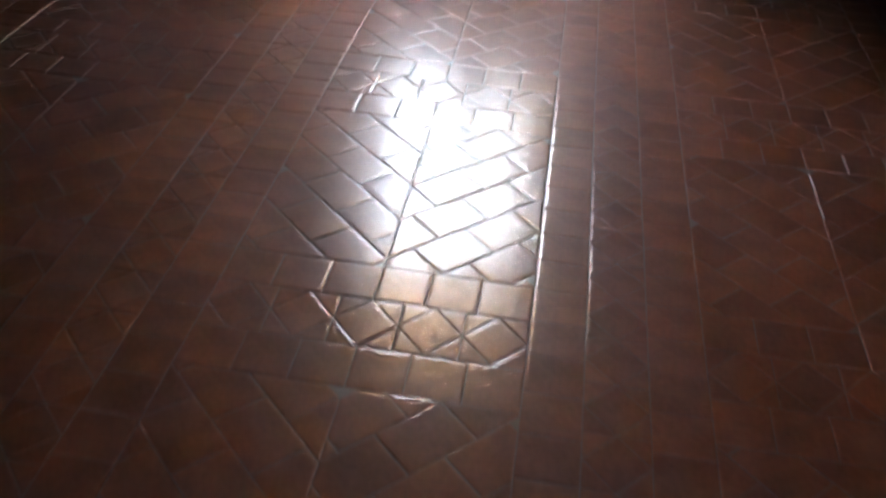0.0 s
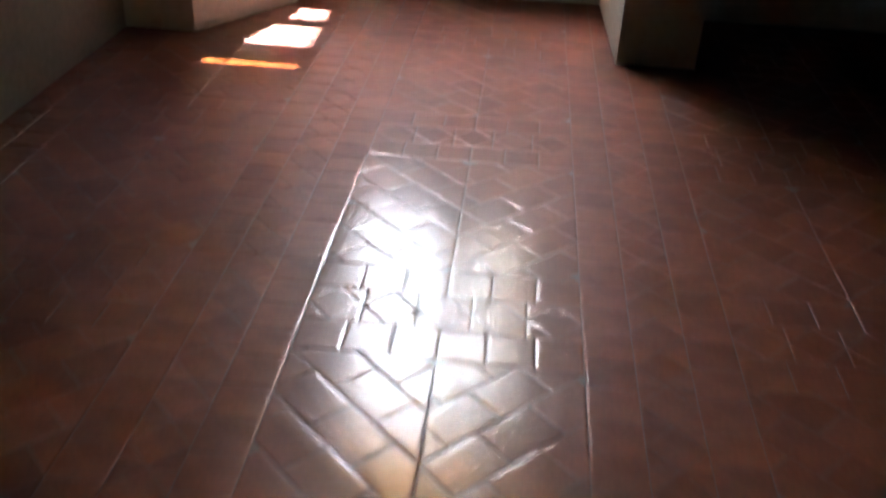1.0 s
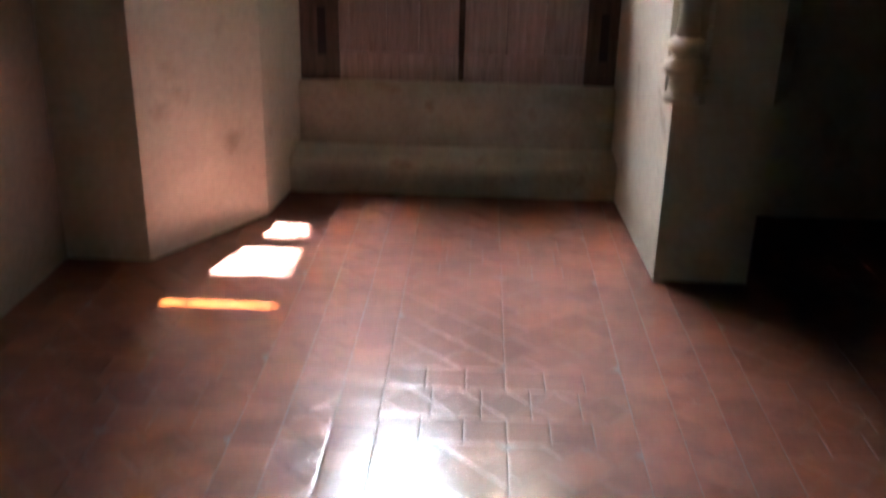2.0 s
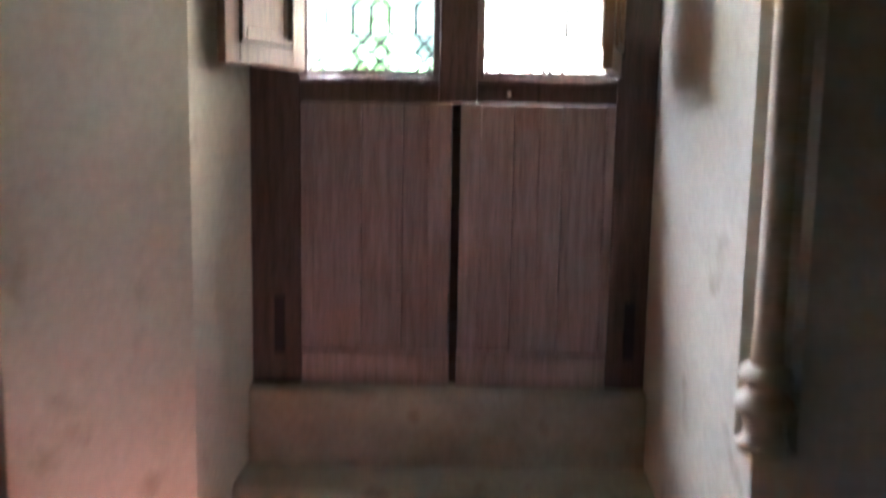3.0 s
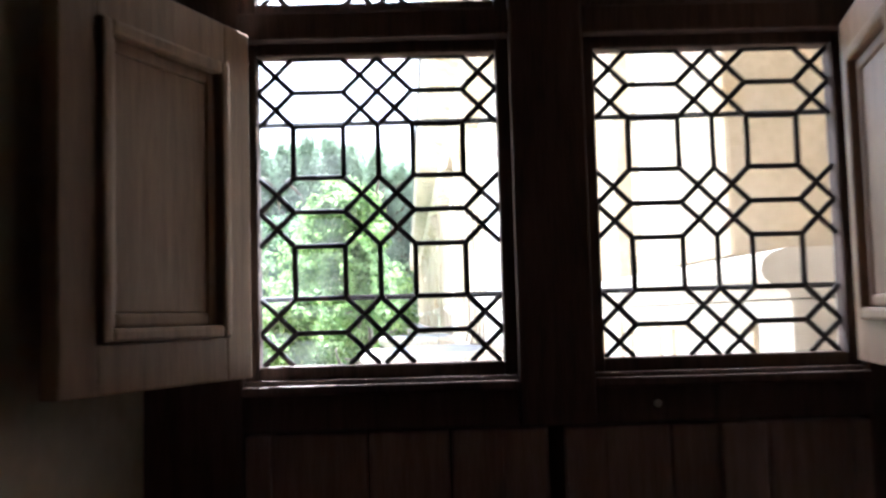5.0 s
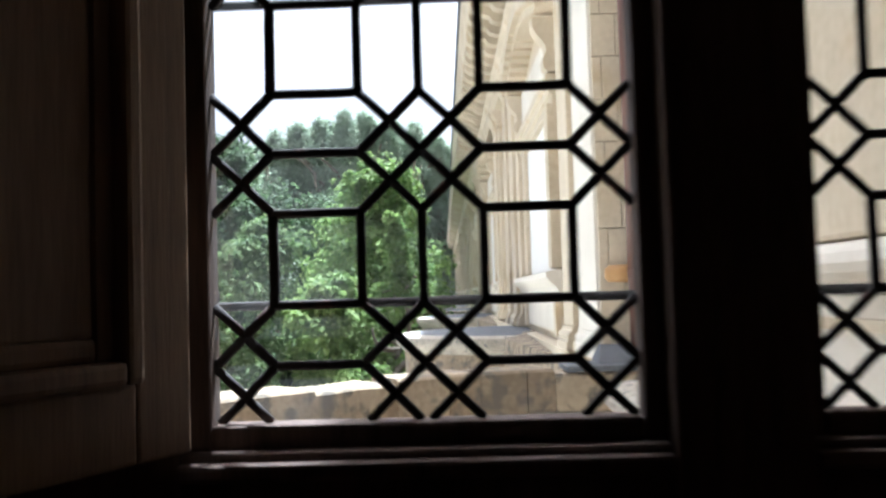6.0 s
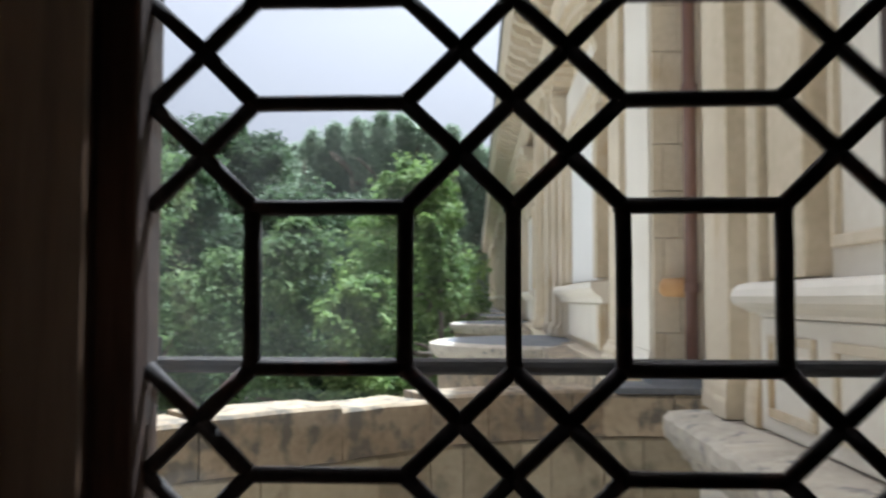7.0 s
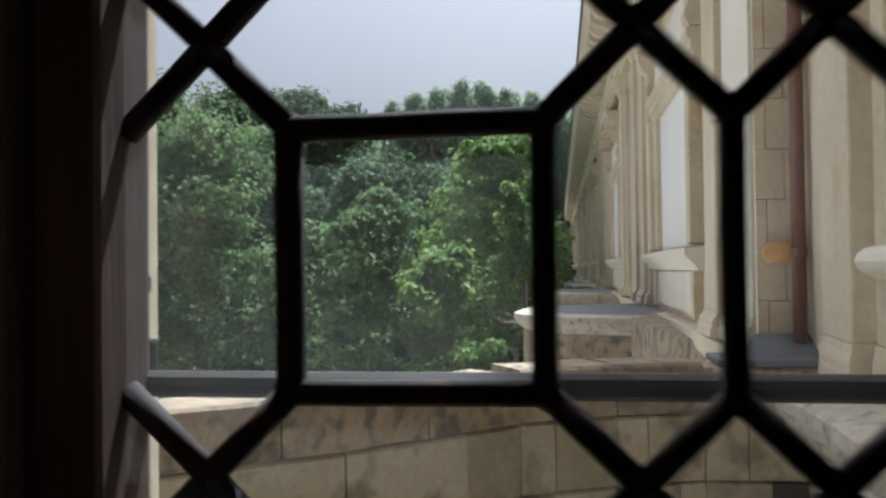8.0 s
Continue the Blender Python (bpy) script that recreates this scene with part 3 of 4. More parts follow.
GREEN = "leafy broad-crowned green tree on the river bank"
planted(23.9, 24, 6.2, 3.4, LEAF_MID, GREEN, 11, clumps=188, per=122, size=0.170)
planted(29.7, 25, 6.8, 3.6, LEAF_MID, GREEN, 12, clumps=150, per=122, size=0.170)
planted(16.7, 23, 3.4, 2.1, LEAF_MID, "young green tree in front of taller trees", 13, clumps=138, per=108, size=0.153)
planted(12.8, 21, 4.1, 1.9, LEAF_MID, "young green tree in front of taller trees", 14, clumps=138, per=108, size=0.153)
planted(9.0, 20, 2.8, 1.5, LEAF_BRIGHT, "bright sunlit young maple on the bank", 15, clumps=125, per=108, size=0.162)
planted(5.2, 27, 6.5, 2.6, LEAF_BRIGHT, "bright sunlit maple beside the gallery", 16, clumps=162, per=108, size=0.187)
planted(4.25, 23.5, 4.4, 0.9, LEAF_BRIGHT, "slim tree with a bare trunk before the maples", 32, clumps=26, per=70, size=0.15, slim=True, low=0.74, stout=0.42)
planted(6.2, 33, 6.2, 2.6, LEAF_BRIGHT, "bright sunlit maple among darker trees", 17, clumps=150, per=108, size=0.212)
planted(4.4, 38, 5.7, 2.6, LEAF_MID, GREEN, 18, clumps=138, per=108, size=0.212)
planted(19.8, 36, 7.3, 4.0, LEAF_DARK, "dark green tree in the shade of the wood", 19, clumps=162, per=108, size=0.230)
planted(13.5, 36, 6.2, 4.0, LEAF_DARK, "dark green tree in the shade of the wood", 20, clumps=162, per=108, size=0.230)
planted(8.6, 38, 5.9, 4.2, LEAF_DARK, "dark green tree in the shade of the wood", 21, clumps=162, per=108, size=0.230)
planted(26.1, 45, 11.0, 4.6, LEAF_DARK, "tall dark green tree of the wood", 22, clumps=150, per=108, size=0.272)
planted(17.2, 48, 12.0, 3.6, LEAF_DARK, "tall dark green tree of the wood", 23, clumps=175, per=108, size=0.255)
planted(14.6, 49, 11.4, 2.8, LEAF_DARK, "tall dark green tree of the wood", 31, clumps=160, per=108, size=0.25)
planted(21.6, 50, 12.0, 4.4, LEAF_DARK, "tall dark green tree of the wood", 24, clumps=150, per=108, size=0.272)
planted(5.6, 50, 7.7, 4.4, LEAF_MID, "tall green tree of the wood", 25, clumps=150, per=108, size=0.272)
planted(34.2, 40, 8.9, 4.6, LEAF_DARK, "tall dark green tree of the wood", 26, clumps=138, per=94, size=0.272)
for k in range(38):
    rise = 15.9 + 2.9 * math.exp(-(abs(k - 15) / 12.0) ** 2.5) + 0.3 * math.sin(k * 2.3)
    planted(12.6 - 0.39 * k, 84 + 4 * math.sin(k * 1.7), rise, 3.8, LEAF_HAZED, "slender far poplar in a row of poplars", 140 + k, clumps=200, per=80, size=0.25, slim=True, low=0.12)
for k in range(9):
    planted(41.5 - 3.25 * k, 70 + 6 * math.sin(k * 2.1), 12.5 + 1.8 * math.sin(k * 1.9), 5.5, LEAF_HAZED, "far tree of the wood behind the river bank", 70 + k, clumps=162, per=108, size=0.357)

# ---- outside: the gallery's long front ----
# the front runs slightly askew to the window; its parts are set out in its own plan, y along the wall
ASKEW = 0.031
WALL_X = 0.85
gallery = thing("gallery", "long pale tuffeau stone gallery with pilasters, windows and a heavy cornice", "building")
gallery.rotation_euler = (0, 0, ASKEW)
BAY, BAYS, START = 9.5, 8, 3.4
END = START + BAY * BAYS
BACK = 1.02


def on_front(x, y, z):
    """A place in the front's own plan, as a pose in the world."""
    return Matrix.Rotation(ASKEW, 4, "Z") @ Matrix.Translation((x, y, z))


def stone_part(name, bm, mat=STONE, label=""):
    return part(name, bm, mat, gallery, label)


def pilaster(y0, y1, x, mat=STONE, foot=1.34, top=5.10, flare=1.0):
    """A pilaster with its own base and capital mouldings."""
    ob = part("pilaster", boxed(x, BACK, y0, y1, foot + 0.18, top - 0.28, bevel=0.012), mat, gallery)
    base = [(BACK, 0), (x - 0.06, 0), (x - 0.06, 0.06), (x - 0.045, 0.08), (x - 0.05, 0.11), (x - 0.035, 0.135), (x - 0.015, 0.15), (x - 0.01, 0.18), (BACK, 0.18)]
    part("base", run([(x + (a - x) * flare if a < x else a, foot + b) for a, b in base], y0 - 0.03 * flare, y1 + 0.03 * flare), mat, ob)
    head = [(BACK, -0.28), (x - 0.01, -0.28), (x - 0.03, -0.24), (x - 0.025, -0.20), (x - 0.06, -0.15), (x - 0.10, -0.09), (x - 0.11, 0), (BACK, 0)]
    part("capital", run([(a, top + b) for a, b in head], y0 - 0.05, y1 + 0.05), mat, ob)
    return ob


def gallery_window(y0):
    """A tall blocked window with a moulded surround, a sill on an apron, and a curved hood on consoles."""
    win = tagged(new("window"), "tall pale blocked window with a moulded stone surround")
    win.parent = gallery
    x = WALL_X
    part("infill", boxed(x - 0.015, x + 0.02, y0 + 4.85, y0 + 7.55, 2.03, 3.60), WHITEWASH, win)
    for a, b, d in ((4.35, 4.6, 0.13), (4.6, 4.85, 0.07), (7.55, 7.8, 0.07), (7.8, 8.05, 0.13)):
        part("jamb", boxed(x - d, BACK, y0 + a, y0 + b, 2.03, 3.60, bevel=0.014), STONE, win)
    part("lintel", run([(BACK, 3.60), (x - 0.07, 3.60), (x - 0.07, 3.68), (x - 0.10, 3.70), (x - 0.10, 3.78), (x - 0.13, 3.80), (x - 0.13, 3.88), (BACK, 3.88)], y0 + 4.35, y0 + 8.05), STONE, win)
    part("frieze", boxed(x - 0.05, BACK, y0 + 4.6, y0 + 7.8, 3.884, 4.42, bevel=0.01), STONE_PALE, win)
    part("sill", run([(BACK, 1.80), (x - 0.09, 1.80), (x - 0.11, 1.85), (x - 0.17, 1.90), (x - 0.20, 1.94), (x - 0.20, 1.99), (BACK, 2.026)], y0 + 4.2, y0 + 8.2), STONE_PALE, win)
    part("apron", boxed(x - 0.055, BACK, y0 + 4.5, y0 + 7.9, 1.40, 1.79, bevel=0.012), STONE_PALE, win)
    for a, b in ((4.5, 4.7), (7.7, 7.9)):
        part("apron_pier", boxed(x - 0.09, BACK, y0 + a, y0 + b, 1.38, 1.797, bevel=0.01), STONE, win)
    for a in (4.45, 7.95):
        curl = [(BACK, 3.90), (x - 0.10, 3.90), (x - 0.14, 3.94), (x - 0.15, 4.02), (x - 0.11, 4.10), (x - 0.13, 4.18), (x - 0.20, 4.26), (x - 0.24, 4.34), (x - 0.24, 4.42), (BACK, 4.42)]
        part("console", run(curl, y0 + a - 0.11, y0 + a + 0.11), STONE, win, "scrolled stone console")
    hood = bmesh.new()
    count = 16
    for k in range(count):
        f0, f1 = k / count, (k + 1) / count
        ya, yb = y0 + 4.15 + 4.1 * f0, y0 + 4.15 + 4.1 * f1
        rise = 0.34 * math.sin(math.pi * (f0 + f1) / 2)
        box(hood, x - 0.30, BACK, ya, yb + 0.004, 4.52 + rise, 4.66 + rise)
        box(hood, x - 0.23, BACK, ya, yb + 0.004, 4.43 + rise, 4.52 + rise)
    part("hood", hood, STONE, win, "curved moulded hood")
    return win


def window_bay(y0, first=False):
    """One bay of the front: clustered pilasters, ashlar, a window, and the brackets under the cornice."""
    if not first:
        for a, b, d, mat in ((0.07, 0.24, 0.10, STONE), (0.24, 0.34, 0.06, STONE), (0.34, 0.60, 0.14, STONE), (0.60, 0.70, 0.06, STONE), (0.70, 0.88, 0.10, STONE)):
            pilaster(y0 + a, y0 + b, WALL_X - d, mat)
    if first:
        # the front's near end: a corner pilaster, and ashlar on the end face towards the window
        pilaster(y0 + 1.84, y0 + 2.70, WALL_X - 0.13, STONE_PALE, flare=0.5)
    for k in range(13):
        z0 = 1.345 + 0.29 * k
        z1 = min(z0 + 0.287, 5.10)
        if first:
            split = 0.90 if k % 2 else 0.80
            for a, b in ((0.735, split), (split, 1.0)):
                stone_part("block", boxed(a + 0.002, b - 0.002, y0 + 1.772 + 0.002 * (k % 2), y0 + 1.81, z0 + 0.003, z1, bevel=0.004))
        else:
            split = y0 + 0.95 + (0.62 if k % 2 else 1.05)
            for a, b in ((y0 + 0.95, split), (split, y0 + 2.72)):
                stone_part("block", boxed(WALL_X - 0.022 + 0.003 * (k % 2), BACK, a + 0.003, b - 0.003, z0 + 0.003, z1, bevel=0.004))
    for a, b, d, mat in ((2.74, 2.95, 0.09, STONE), (2.95, 3.5, 0.14, STONE), (3.5, 3.72, 0.09, STONE)):
        pilaster(y0 + a, y0 + b, WALL_X - d, mat)
    gallery_window(y0)
    for a, b in ((8.35, 8.6), (8.6, 9.0), (9.0, 9.25)):
        pilaster(y0 + a, y0 + b, WALL_X - (0.14 if a == 8.6 else 0.09), STONE)
    for k in range(6 if first else 0, 16):
        yb = y0 + 0.12 + k * 0.594
        stone_part("bracket", run([(BACK, 5.60), (0.56, 5.60), (0.48, 5.63), (0.44, 5.69), (0.34, 5.72), (0.24, 5.76), (0.19, 5.82), (0.18, 5.90), (BACK, 5.90)], yb, yb + 0.2))


part("wall", boxed(WALL_X, WALL_X + 0.6, 5.2, END, GROUND_Z, 6.0), STONE, gallery)
part("wall", boxed(1.0, 1.45, 0.45, 5.196, GROUND_Z, 6.0), STONE, gallery)
part("frieze", run([(BACK, 5.10), (0.70, 5.10), (0.68, 5.16), (0.64, 5.19), (0.64, 5.30), (0.58, 5.36), (0.58, 5.42), (BACK, 5.497)], 0.45, END), STONE, gallery)
# the cornice's unseen stretch beside the window stands further back to shape indoor sunlight
for back, a, b in ((0.15, 0.45, 6.9), (0.0, 6.904, END)):
    part("cornice", run([(x + back if x < 1 else x, z) for x, z in ((WALL_X + 0.3, 5.904), (0.17, 5.904), (0.165, 5.96), (0.15, 6.00), (0.15, 6.12), (0.12, 6.18), (0.10, 6.24), (0.10, 6.40), (WALL_X + 0.3, 6.44))], a, b), STONE, gallery, "projecting moulded cornice")
    part("gutter", run([(x + back, z) for x, z in ((0.09, 6.405), (0.06, 6.41), (0.06, 6.50), (0.12, 6.50), (0.12, 6.42))], a, b), SLATE, gallery, "dark lead gutter on the cornice")
    part("roof", run([(0.16 + back, 6.444), (0.16 + back, 6.48), (3.0, 9.8), (3.2, 9.8), (3.2, 6.444)], a, b), SLATE, gallery, "steep slate roof")
part("plinth", run([(BACK, 1.02), (0.79, 1.02), (0.77, 1.10), (0.73, 1.16), (0.71, 1.30), (BACK, 1.341)], 6.2, END), STONE, gallery)
for k in range(BAYS):
    window_bay(START + BAY * k, k == 0)

# the pier beside the window: clustered shafts on a ledge, a pedestal course with a rounded cap, panels above it
for a, b, x, mat in ((2.80, 2.93, 0.66, STONE), (2.93, 3.02, 0.70, STONE_PALE), (3.02, 3.22, 0.61, STONE), (3.22, 3.30, 0.69, STONE), (3.30, 3.50, 0.64, STONE)):
    pilaster(a, b, x, mat, foot=1.385, flare=0.25)
part("pedestal", boxed(0.665, BACK, 0.47, 2.80, 1.385, 1.775, bevel=0.01), STONE_PALE, gallery)
part("pedestal_cap", run([(BACK, 1.778), (0.665, 1.778), (0.66, 1.792), (0.645, 1.802), (0.62, 1.812), (0.60, 1.828), (0.592, 1.85), (0.60, 1.875), (0.62, 1.892), (0.66, 1.902), (BACK, 1.905)], 0.47, 2.92), STONE_PALE, gallery, "rounded pale stone cap moulding")
for a, b in ((0.7, 1.5), (1.65, 2.1), (2.25, 2.68)):
    for dims in ((a, b, 1.44, 1.47), (a, b, 1.69, 1.72), (a, a + 0.03, 1.47, 1.69), (b - 0.03, b, 1.47, 1.69)):
        part("panel_frame", boxed(0.650, 0.668, *dims, bevel=0.004), STONE, gallery)
part("near_pier", boxed(0.69, BACK, 2.42, 2.78, 1.91, 5.10, bevel=0.015), STONE, gallery)
part("near_pier", boxed(0.67, BACK, 0.9, 1.55, 1.91, 5.10, bevel=0.015), STONE, gallery)
part("niche_back", boxed(0.78, BACK, 1.55, 2.42, 1.91, 5.10), STONE_PALE, gallery)
for dims in ((1.60, 2.37, 2.00, 2.04), (1.60, 1.64, 2.04, 4.9), (2.33, 2.37, 2.04, 4.9)):
    part("panel_frame", boxed(0.755, 0.79, *dims, bevel=0.008), STONE, gallery)
ledge = run([(BACK, 1.13), (0.56, 1.13), (0.55, 1.16), (0.52, 1.175), (0.515, 1.20), (0.48, 1.225), (0.47, 1.25), (0.44, 1.265), (0.432, 1.30), (0.436, 1.345), (0.46, 1.365), (0.56, 1.378), (BACK, 1.383)], 0.47, 3.42)
bmesh.ops.subdivide_edges(ledge, edges=[e for e in ledge.edges if abs(e.verts[0].co.y - e.verts[1].co.y) > 1], cuts=40)
for v in ledge.verts:
    if v.co.x < 0.6:
        v.co += 0.013 * Vector(noise.noise_vector(v.co * 9))
part("ledge", ledge, STONE_TOP, gallery, "weathered stone ledge with lichen")
for a, b, d in ((0.5, 1.3, 0.60), (1.4, 2.2, 0.60), (2.3, 2.58, 0.58), (2.75, 3.34, 0.57)):
    part("pier_face", boxed(d, BACK, a, b, -2.0, 1.126, bevel=0.01), STONE_PALE, gallery)

# a slate slab where the parapet meets the wall, and a lead skirting behind it
part("slab", boxed(0.44, 1.0, 4.72, 5.168, 1.305, 1.343, bevel=0.008), SLATE, gallery, "dark slate slab")
skirt = boxed(0.66, 1.0, 4.86, 5.168, 1.346, 1.45)
for v in skirt.verts:
    if v.co.z > 1.4:
        v.co.y = max(v.co.y, 5.10)
        v.co.x = max(v.co.x, 0.71)
part("skirting", skirt, SLATE, gallery, "sloping lead skirting")

down = bmesh.new()
bmesh.ops.create_cone(down, cap_ends=True, segments=16, radius1=0.040, radius2=0.040, depth=3.74, matrix=Matrix.Translation((0, 0, 1.87)))
pipe = tagged(part("drainpipe", down, PIPE, smooth=True), "brown painted metal rainwater pipe on the stone front", "pipe")
pipe.matrix_world = on_front(0.935, 5.03, 1.36)
for z in (0.55, 1.75, 2.9):
    collar = bmesh.new()
    bmesh.ops.create_cone(collar, cap_ends=True, segments=16, radius1=0.048, radius2=0.048, depth=0.05, matrix=Matrix.Translation((0, 0, z)))
    part("collar", collar, PIPE, pipe)
    part("bracket", boxed(-0.012, 0.012, 0, 0.14, z - 0.015, z + 0.015), PIPE, pipe)
spout = bmesh.new()
bmesh.ops.create_cone(spout, cap_ends=True, segments=18, radius1=0.064, radius2=0.054, depth=0.20, matrix=Matrix.Rotation(radians(-90), 4, "Y"))
bmesh.ops.bevel(spout, geom=[e for e in spout.edges if len(e.link_faces) == 2 and e.calc_face_angle(0) > 1.0], offset=0.015, segments=2, affect="EDGES")
spout = tagged(part("spout", spout, STUB, smooth=True), "ochre terracotta overflow spout set in the stone front", "spout")
spout.matrix_world = on_front(0.86, 5.08, 1.91)


# half-round turret tops on the bridge piers along the front
def turret(yc, radius):
    ob = thing("turret", "half-round stone bastion with a projecting cap beside the gallery", "turret", "bastions on the bridge piers")
    ob.matrix_world = on_front(0.83, yc, 0)
    half = dict(turn=math.pi, start=math.pi / 2)
    part("wall", turned([(radius, GROUND_Z), (radius, 1.04)], 0, 0, 24, **half), STONE_OLD, ob)
    part("cap", turned([(radius - 0.02, 1.04), (radius + 0.03, 1.07), (radius + 0.10, 1.14), (radius + 0.12, 1.18), (radius + 0.12, 1.25), (radius + 0.04, 1.28)], 0, 0, 24, **half), STONE_TOP, ob, "weathered projecting cap")
    part("roof", turned([(radius - 0.10, 1.28), (radius - 0.16, 1.295), (0.5, 1.33)], 0, 0, 24, **half), SLATE, ob, "dark lead-covered top")
    # the sloping shoulder on the near side
    shoulder = prism([(0.0, -5.2), (0.0, -1.2), (-0.42, -1.3), (-0.40, -2.1), (-0.22, -3.6)], GROUND_Z, 1.27)
    for v in shoulder.verts:
        if v.co.z > 0:
            v.co.z += 0.03 * (v.co.y + 3.0) + 0.12 * v.co.x
    part("shoulder", shoulder, STONE_OLD, ob, "sloping weathered shoulder wall")
    return ob


first = turret(12.1, 1.70)
for k in range(1, 7):
    copy_thing(first, on_front(0.83, 12.1 + BAY * k, 0))

# the outer stone jambs and sill of the window
structure("window_jamb_outside", prism([(-0.765, 0.06), (-0.65, 0.06), (-0.741, 0.41), (-0.765, 0.41)], 1.48, 4.0), STONE, "pale stone outer jamb of the window", "jamb")
structure("window_sill_outside", boxed(-0.765, 0.725, 0.06, 0.40, 1.442, 1.475, bevel=0.008), STONE_TOP, "weathered stone outer sill of the window", "sill")

# ---- the curved parapet in front of the window ----
CX, CY, RAD, THICK = -7.77, 9.89, 9.0, 0.36
parapet = thing("parapet", "curved lichened ashlar parapet with a sunlit worn top", "parapet")


def arc_block(t0, t1, z0, z1, r0, r1, seed, rough=0.008, cuts=4):
    bm = bmesh.new()
    rows = []
    for i in range(cuts + 1):
        t = t0 + (t1 - t0) * i / cuts
        rows.append([bm.verts.new((CX + r * math.cos(t), CY + r * math.sin(t), z)) for r, z in ((r1, z0 + 0.004), (r1 + 0.004, (z0 + z1) / 2), (r1 - 0.002, z1 - 0.02), (r1 - 0.02, z1 - 0.004), (r0 + 0.01, z1 - 0.004), (r0, z0 + 0.004))])
    for a, b in zip(rows, rows[1:]):
        for k in range(6):
            j = (k + 1) % 6
            bm.faces.new((a[k], b[k], b[j], a[j]))
    bm.faces.new(rows[0])
    bm.faces.new(rows[-1][::-1])
    bmesh.ops.recalc_face_normals(bm, faces=bm.faces[:])
    return roughen(bm, rough, 5, seed)


part("core", arc_block(radians(-78), radians(-38.4), GROUND_Z, 1.0, RAD - THICK + 0.02, RAD - 0.02, 0, 0, 30), GROUT, parapet)
rng = random.Random(4)
level = 1.335
for course, high in enumerate((0.27, 0.36, 0.34, 0.38, 0.36)):
    t = radians(-78) + (0.03 if course % 2 else 0)
    while t < radians(-39):
        wide = rng.uniform(0.55, 0.85) / RAD
        top_z = level + (rng.uniform(-0.022, 0.014) if course == 0 else 0)
        part("stone", arc_block(t + 0.0006, min(t + wide, radians(-38.4)) - 0.0006, level - high, top_z, RAD - THICK, RAD + rng.uniform(-0.008, 0.008), t * 9 + course), STONE_MOSS if course else STONE_OLD, parapet)
        t += wide
    level -= high


def wall_block(p, q, z0, z1, deep, seed):
    """A worn stone of a straight stretch of wall between two plan points, its face towards the window."""
    (px, py), (qx, qy) = p, q
    length = math.dist(p, q)
    ux, uy = (qx - px) / length, (qy - py) / length
    bm = bmesh.new()
    rows = []
    for i in range(5):
        f = 0.003 + (length - 0.006) * i / 4
        cx, cy = px + ux * f, py + uy * f
        rows.append([bm.verts.new((cx - uy * d, cy + ux * d, z)) for d, z in ((0.0, z0 + 0.004), (-0.004, (z0 + z1) / 2), (0.002, z1 - 0.02), (0.02, z1 - 0.004), (deep, z1 - 0.004), (deep, z0 + 0.004))])
    for a, b in zip(rows, rows[1:]):
        for k in range(6):
            j = (k + 1) % 6
            bm.faces.new((a[k], b[k], b[j], a[j]))
    bm.faces.new(rows[0])
    bm.faces.new(rows[-1][::-1])
    bmesh.ops.recalc_face_normals(bm, faces=bm.faces[:])
    return roughen(bm, 0.006, 5, seed)


# the return: it swings round and meets the gallery's wall
bend = [(-0.72, 4.30), (-0.24, 4.58), (0.22, 4.74), (0.86, 4.77)]
for a, b in zip(bend, bend[1:]):
    level = 1.335 if a[0] < 0.2 else 1.300
    for course, high in enumerate((0.27, 0.36, 0.34, 0.38, 0.36)):
        cut_at = (0.62, 0.35, 0.70, 0.45, 0.6)[course]
        middle = (a[0] + (b[0] - a[0]) * cut_at, a[1] + (b[1] - a[1]) * cut_at)
        low = level - high if course else 1.335 - high
        for p, q in ((a, middle), (middle, b)):
            part("stone", wall_block(p, q, low, level, THICK, a[0] * 7 + course), STONE_MOSS if course else STONE_OLD, parapet)
        level = low
    part("core", prism([(a[0], a[1] + 0.03), (b[0], b[1] + 0.03), (b[0], b[1] + 0.3), (a[0], a[1] + 0.3)], GROUND_Z, 1.0), GROUT, parapet)
# black block stands in for the dark inside of a drain hole
tagged(part("drain_hole_block", boxed(0.56, 0.74, 4.735, 4.775, 0.58, 0.70, bevel=0.004), IRON), "small black block standing for a dark drain hole in the wall", "drain cover")

# ---- the floor ----
TS = 0.116
floor = structure("floor", boxed(-1.47, 2.6, ROOM["back"], -0.1, -0.08, -0.0020), GROUT, "worn waxed red terracotta tiles in bands and chevrons", "floor")


def cut(poly, x0, x1, y0, y1):
    return clip(poly, x0, x1, y0, y1)


def chevron(x0, x1, y0, y1):
    """Square tiles on the slant, in two halves that meet in the middle."""
    mid = (x0 + x1) / 2
    out = []
    for side in (-1, 1):
        a, b = (x0, mid) if side < 0 else (mid, x1)
        # strips run down towards the middle line
        ux, uy = (math.sqrt(0.5), -math.sqrt(0.5)) if side < 0 else (-math.sqrt(0.5), -math.sqrt(0.5))
        vx, vy = -uy, ux
        for i in range(-10, 11):
            for j in range(-14, 15):
                off = 0.5 * (i % 2)
                c0 = [(j + off) * TS * 1.35, i * TS]
                quad = [(c0[0], c0[1]), (c0[0] + TS * 1.35, c0[1]), (c0[0] + TS * 1.35, c0[1] + TS), (c0[0], c0[1] + TS)]
                world_quad = [(mid + u * ux + v * vx, (y0 + y1) / 2 + u * uy + v * vy) for u, v in quad]
                shape = cut(world_quad, a, b, y0, y1)
                if len(shape) > 2:
                    out.append(shape)
    return out


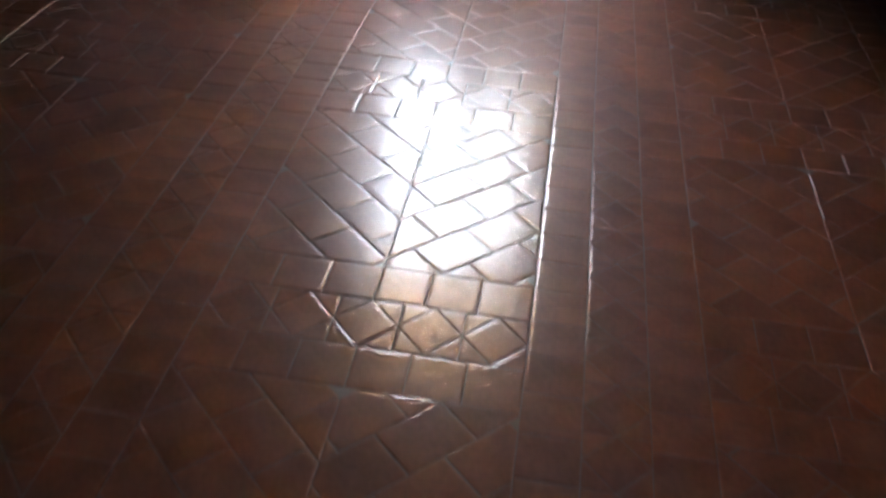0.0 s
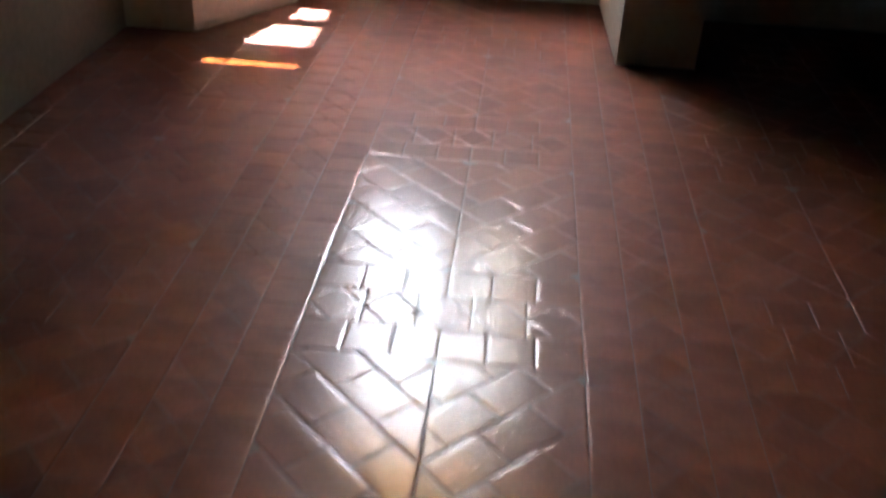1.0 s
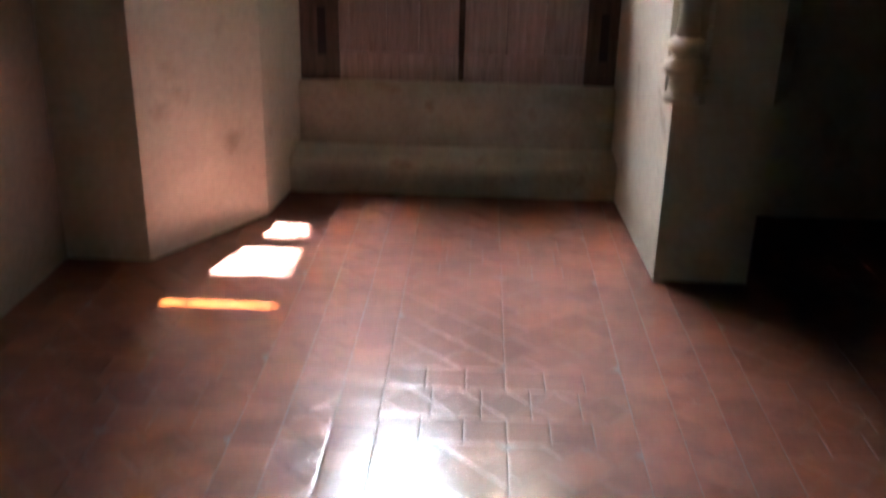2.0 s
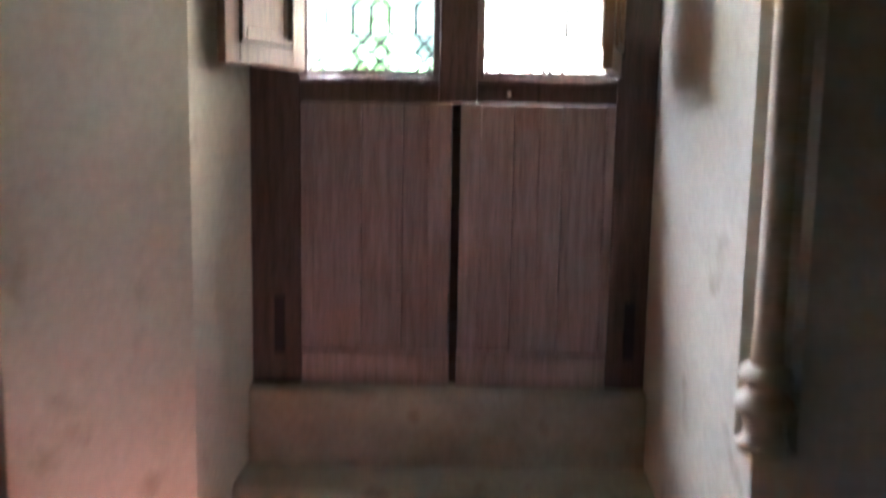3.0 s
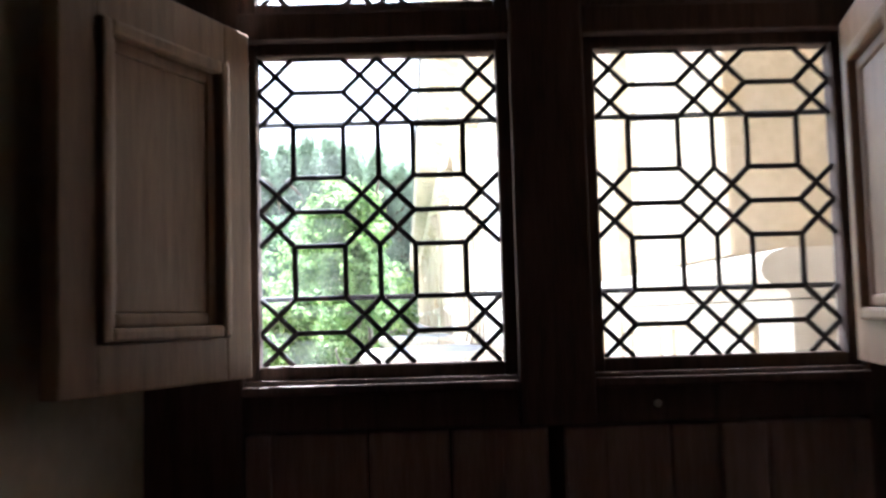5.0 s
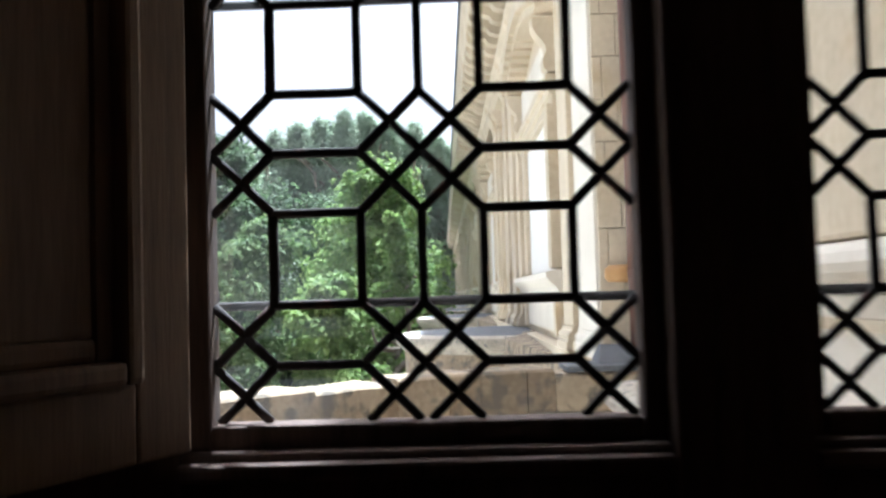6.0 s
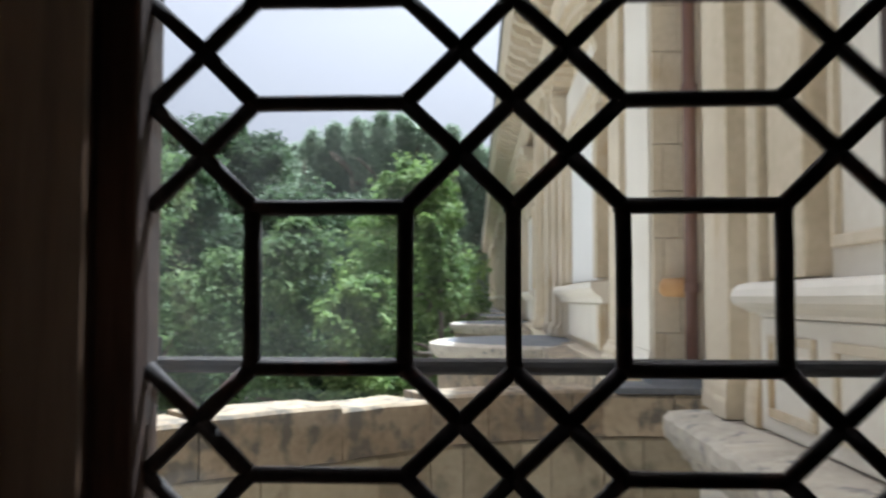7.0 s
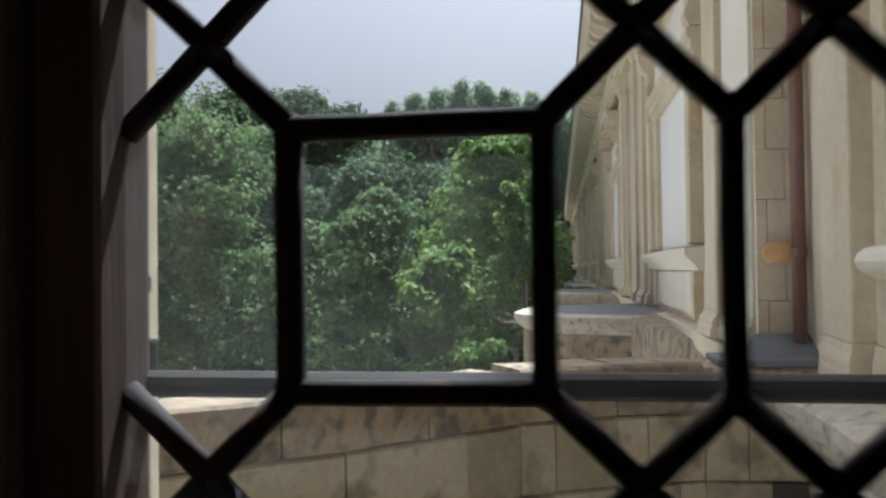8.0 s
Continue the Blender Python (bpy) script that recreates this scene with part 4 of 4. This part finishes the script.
def lozenges(x0, x1, y0, y1, along_x):
    """A band of tiles set on their points, with half tiles at its sides."""
    out = []
    w = (y1 - y0) if along_x else (x1 - x0)
    n = max(1, round(((x1 - x0) if along_x else (y1 - y0)) / w))
    step = ((x1 - x0) if along_x else (y1 - y0)) / n
    for k in range(n):
        if along_x:
            c = (x0 + step * (k + 0.5), (y0 + y1) / 2)
            p = [(c[0] - step / 2, c[1]), (c[0], y0), (c[0] + step / 2, c[1]), (c[0], y1)]
            out += [p, [p[0], (c[0] - step / 2, y0), p[1]], [p[1], (c[0] + step / 2, y0), p[2]], [p[2], (c[0] + step / 2, y1), p[3]], [p[3], (c[0] - step / 2, y1), p[0]]]
        else:
            c = ((x0 + x1) / 2, y0 + step * (k + 0.5))
            p = [(x0, c[1]), (c[0], c[1] - step / 2), (x1, c[1]), (c[0], c[1] + step / 2)]
            out += [p, [(x0, c[1] - step / 2), p[1], p[0]], [p[1], (x1, c[1] - step / 2), p[2]], [p[2], (x1, c[1] + step / 2), p[3]], [p[3], (x0, c[1] + step / 2), p[0]]]
    return out


def line(x0, x1, y0, y1, along_x):
    """One row of square tiles."""
    out = []
    n = max(1, round(((x1 - x0) if along_x else (y1 - y0)) / TS))
    for k in range(n):
        if along_x:
            a, b = x0 + (x1 - x0) * k / n, x0 + (x1 - x0) * (k + 1) / n
            out.append([(a, y0), (b, y0), (b, y1), (a, y1)])
        else:
            a, b = y0 + (y1 - y0) * k / n, y0 + (y1 - y0) * (k + 1) / n
            out.append([(x0, a), (x1, a), (x1, b), (x0, b)])
    return out


PX, PY, BAND, GAP = 1.08, 1.115, 0.122, 0.155      # the pattern's period, a row's width, the lozenge band's width
shapes = []
for i in range(-2, 4):
    for j in range(-1, 8):
        # a chevron field, a triple band beyond it in x and one in y
        fx0, fx1 = -0.158 + PX * i, -0.158 + PX * i + 0.703
        fy1 = -3.468 + PY * (3 - j)
        fy0 = fy1 - (PY - 2 * BAND - GAP)
        bx1, by1 = fx0 + PX, fy1 + 2 * BAND + GAP
        shapes += chevron(fx0, fx1, fy0, fy1)
        shapes += line(fx0, fx1, fy1, fy1 + BAND, True) + lozenges(fx0, fx1, fy1 + BAND, fy1 + BAND + GAP, True) + line(fx0, fx1, fy1 + BAND + GAP, by1, True)
        shapes += line(fx1, fx1 + BAND, fy0, by1, False) + lozenges(fx1 + BAND, bx1 - BAND, fy0, by1, False) + line(bx1 - BAND, bx1, fy0, by1, False)


def tile_rings(shape, seed):
    """A worn tile's outline at three heights, about its own middle."""
    cx, cy = sum(p[0] for p in shape) / len(shape), sum(p[1] for p in shape) / len(shape)
    near = min(math.dist((cx, cy), p) for p in shape)
    r = random.Random(seed)
    lift, tx, ty = r.uniform(-0.0005, 0.0004), r.uniform(-0.005, 0.005), r.uniform(-0.005, 0.005)
    rings = []
    for inset, z in ((0.0008, -0.012), (0.0013, -0.0018), (0.0036, -0.0005), (0.012, 0.0)):
        f = max(0.25, 1 - inset / near)
        rings.append([((p[0] - cx) * f, (p[1] - cy) * f, z + lift + tx * (p[0] - cx) * f + ty * (p[1] - cy) * f) for p in shape])
    return cx, cy, rings


def tile_faces(n):
    faces = []
    for a in range(3):
        for k in range(n):
            j = (k + 1) % n
            faces.append((a * n + k, a * n + j, (a + 1) * n + j, (a + 1) * n + k))
    faces.append(tuple(3 * n + k for k in range(n)))
    return faces


def turn_left(shape):
    area = sum(a[0] * b[1] - b[0] * a[1] for a, b in zip(shape, shape[1:] + shape[:1]))
    return shape if area > 0 else shape[::-1]


singles, field_verts, field_faces = 0, [], []
kept = []
for shape in shapes:
    shape = cut(shape, -1.47, 2.6, ROOM["back"], -0.29)
    if len(shape) < 3:
        continue
    clean = [p for k, p in enumerate(shape) if math.dist(p, shape[k - 1]) > 1e-4]
    if len(clean) < 3:
        continue
    area = 0.5 * abs(sum(a[0] * b[1] - b[0] * a[1] for a, b in zip(clean, clean[1:] + clean[:1])))
    if area > 0.0006:
        kept.append(turn_left(clean))
kept.sort(key=lambda s: math.dist((0.2, -3.8), (sum(p[0] for p in s) / len(s), sum(p[1] for p in s) / len(s))))
for seed, shape in enumerate(kept):
    cx, cy, rings = tile_rings(shape, seed)
    flat = [v for ring in rings for v in ring]
    if seed < 300:
        me = bpy.data.meshes.new("tile")
        me.from_pydata(flat, [], tile_faces(len(shape)))
        me.materials.append(TILE)
        ob = new("tile", me)
        ob.parent = floor
        ob.location = (cx, cy, 0)
    else:
        first_index = len(field_verts)
        field_verts += [(x + cx, y + cy, z) for x, y, z in flat]
        field_faces += [tuple(first_index + k for k in f) for f in tile_faces(len(shape))]
me = bpy.data.meshes.new("tile_field")
me.from_pydata(field_verts, [], field_faces)
me.materials.append(TILE_FIELD)
field = tagged(new("tile_field", me), "worn waxed red terracotta tiles", kind="stuff")
field.parent = floor
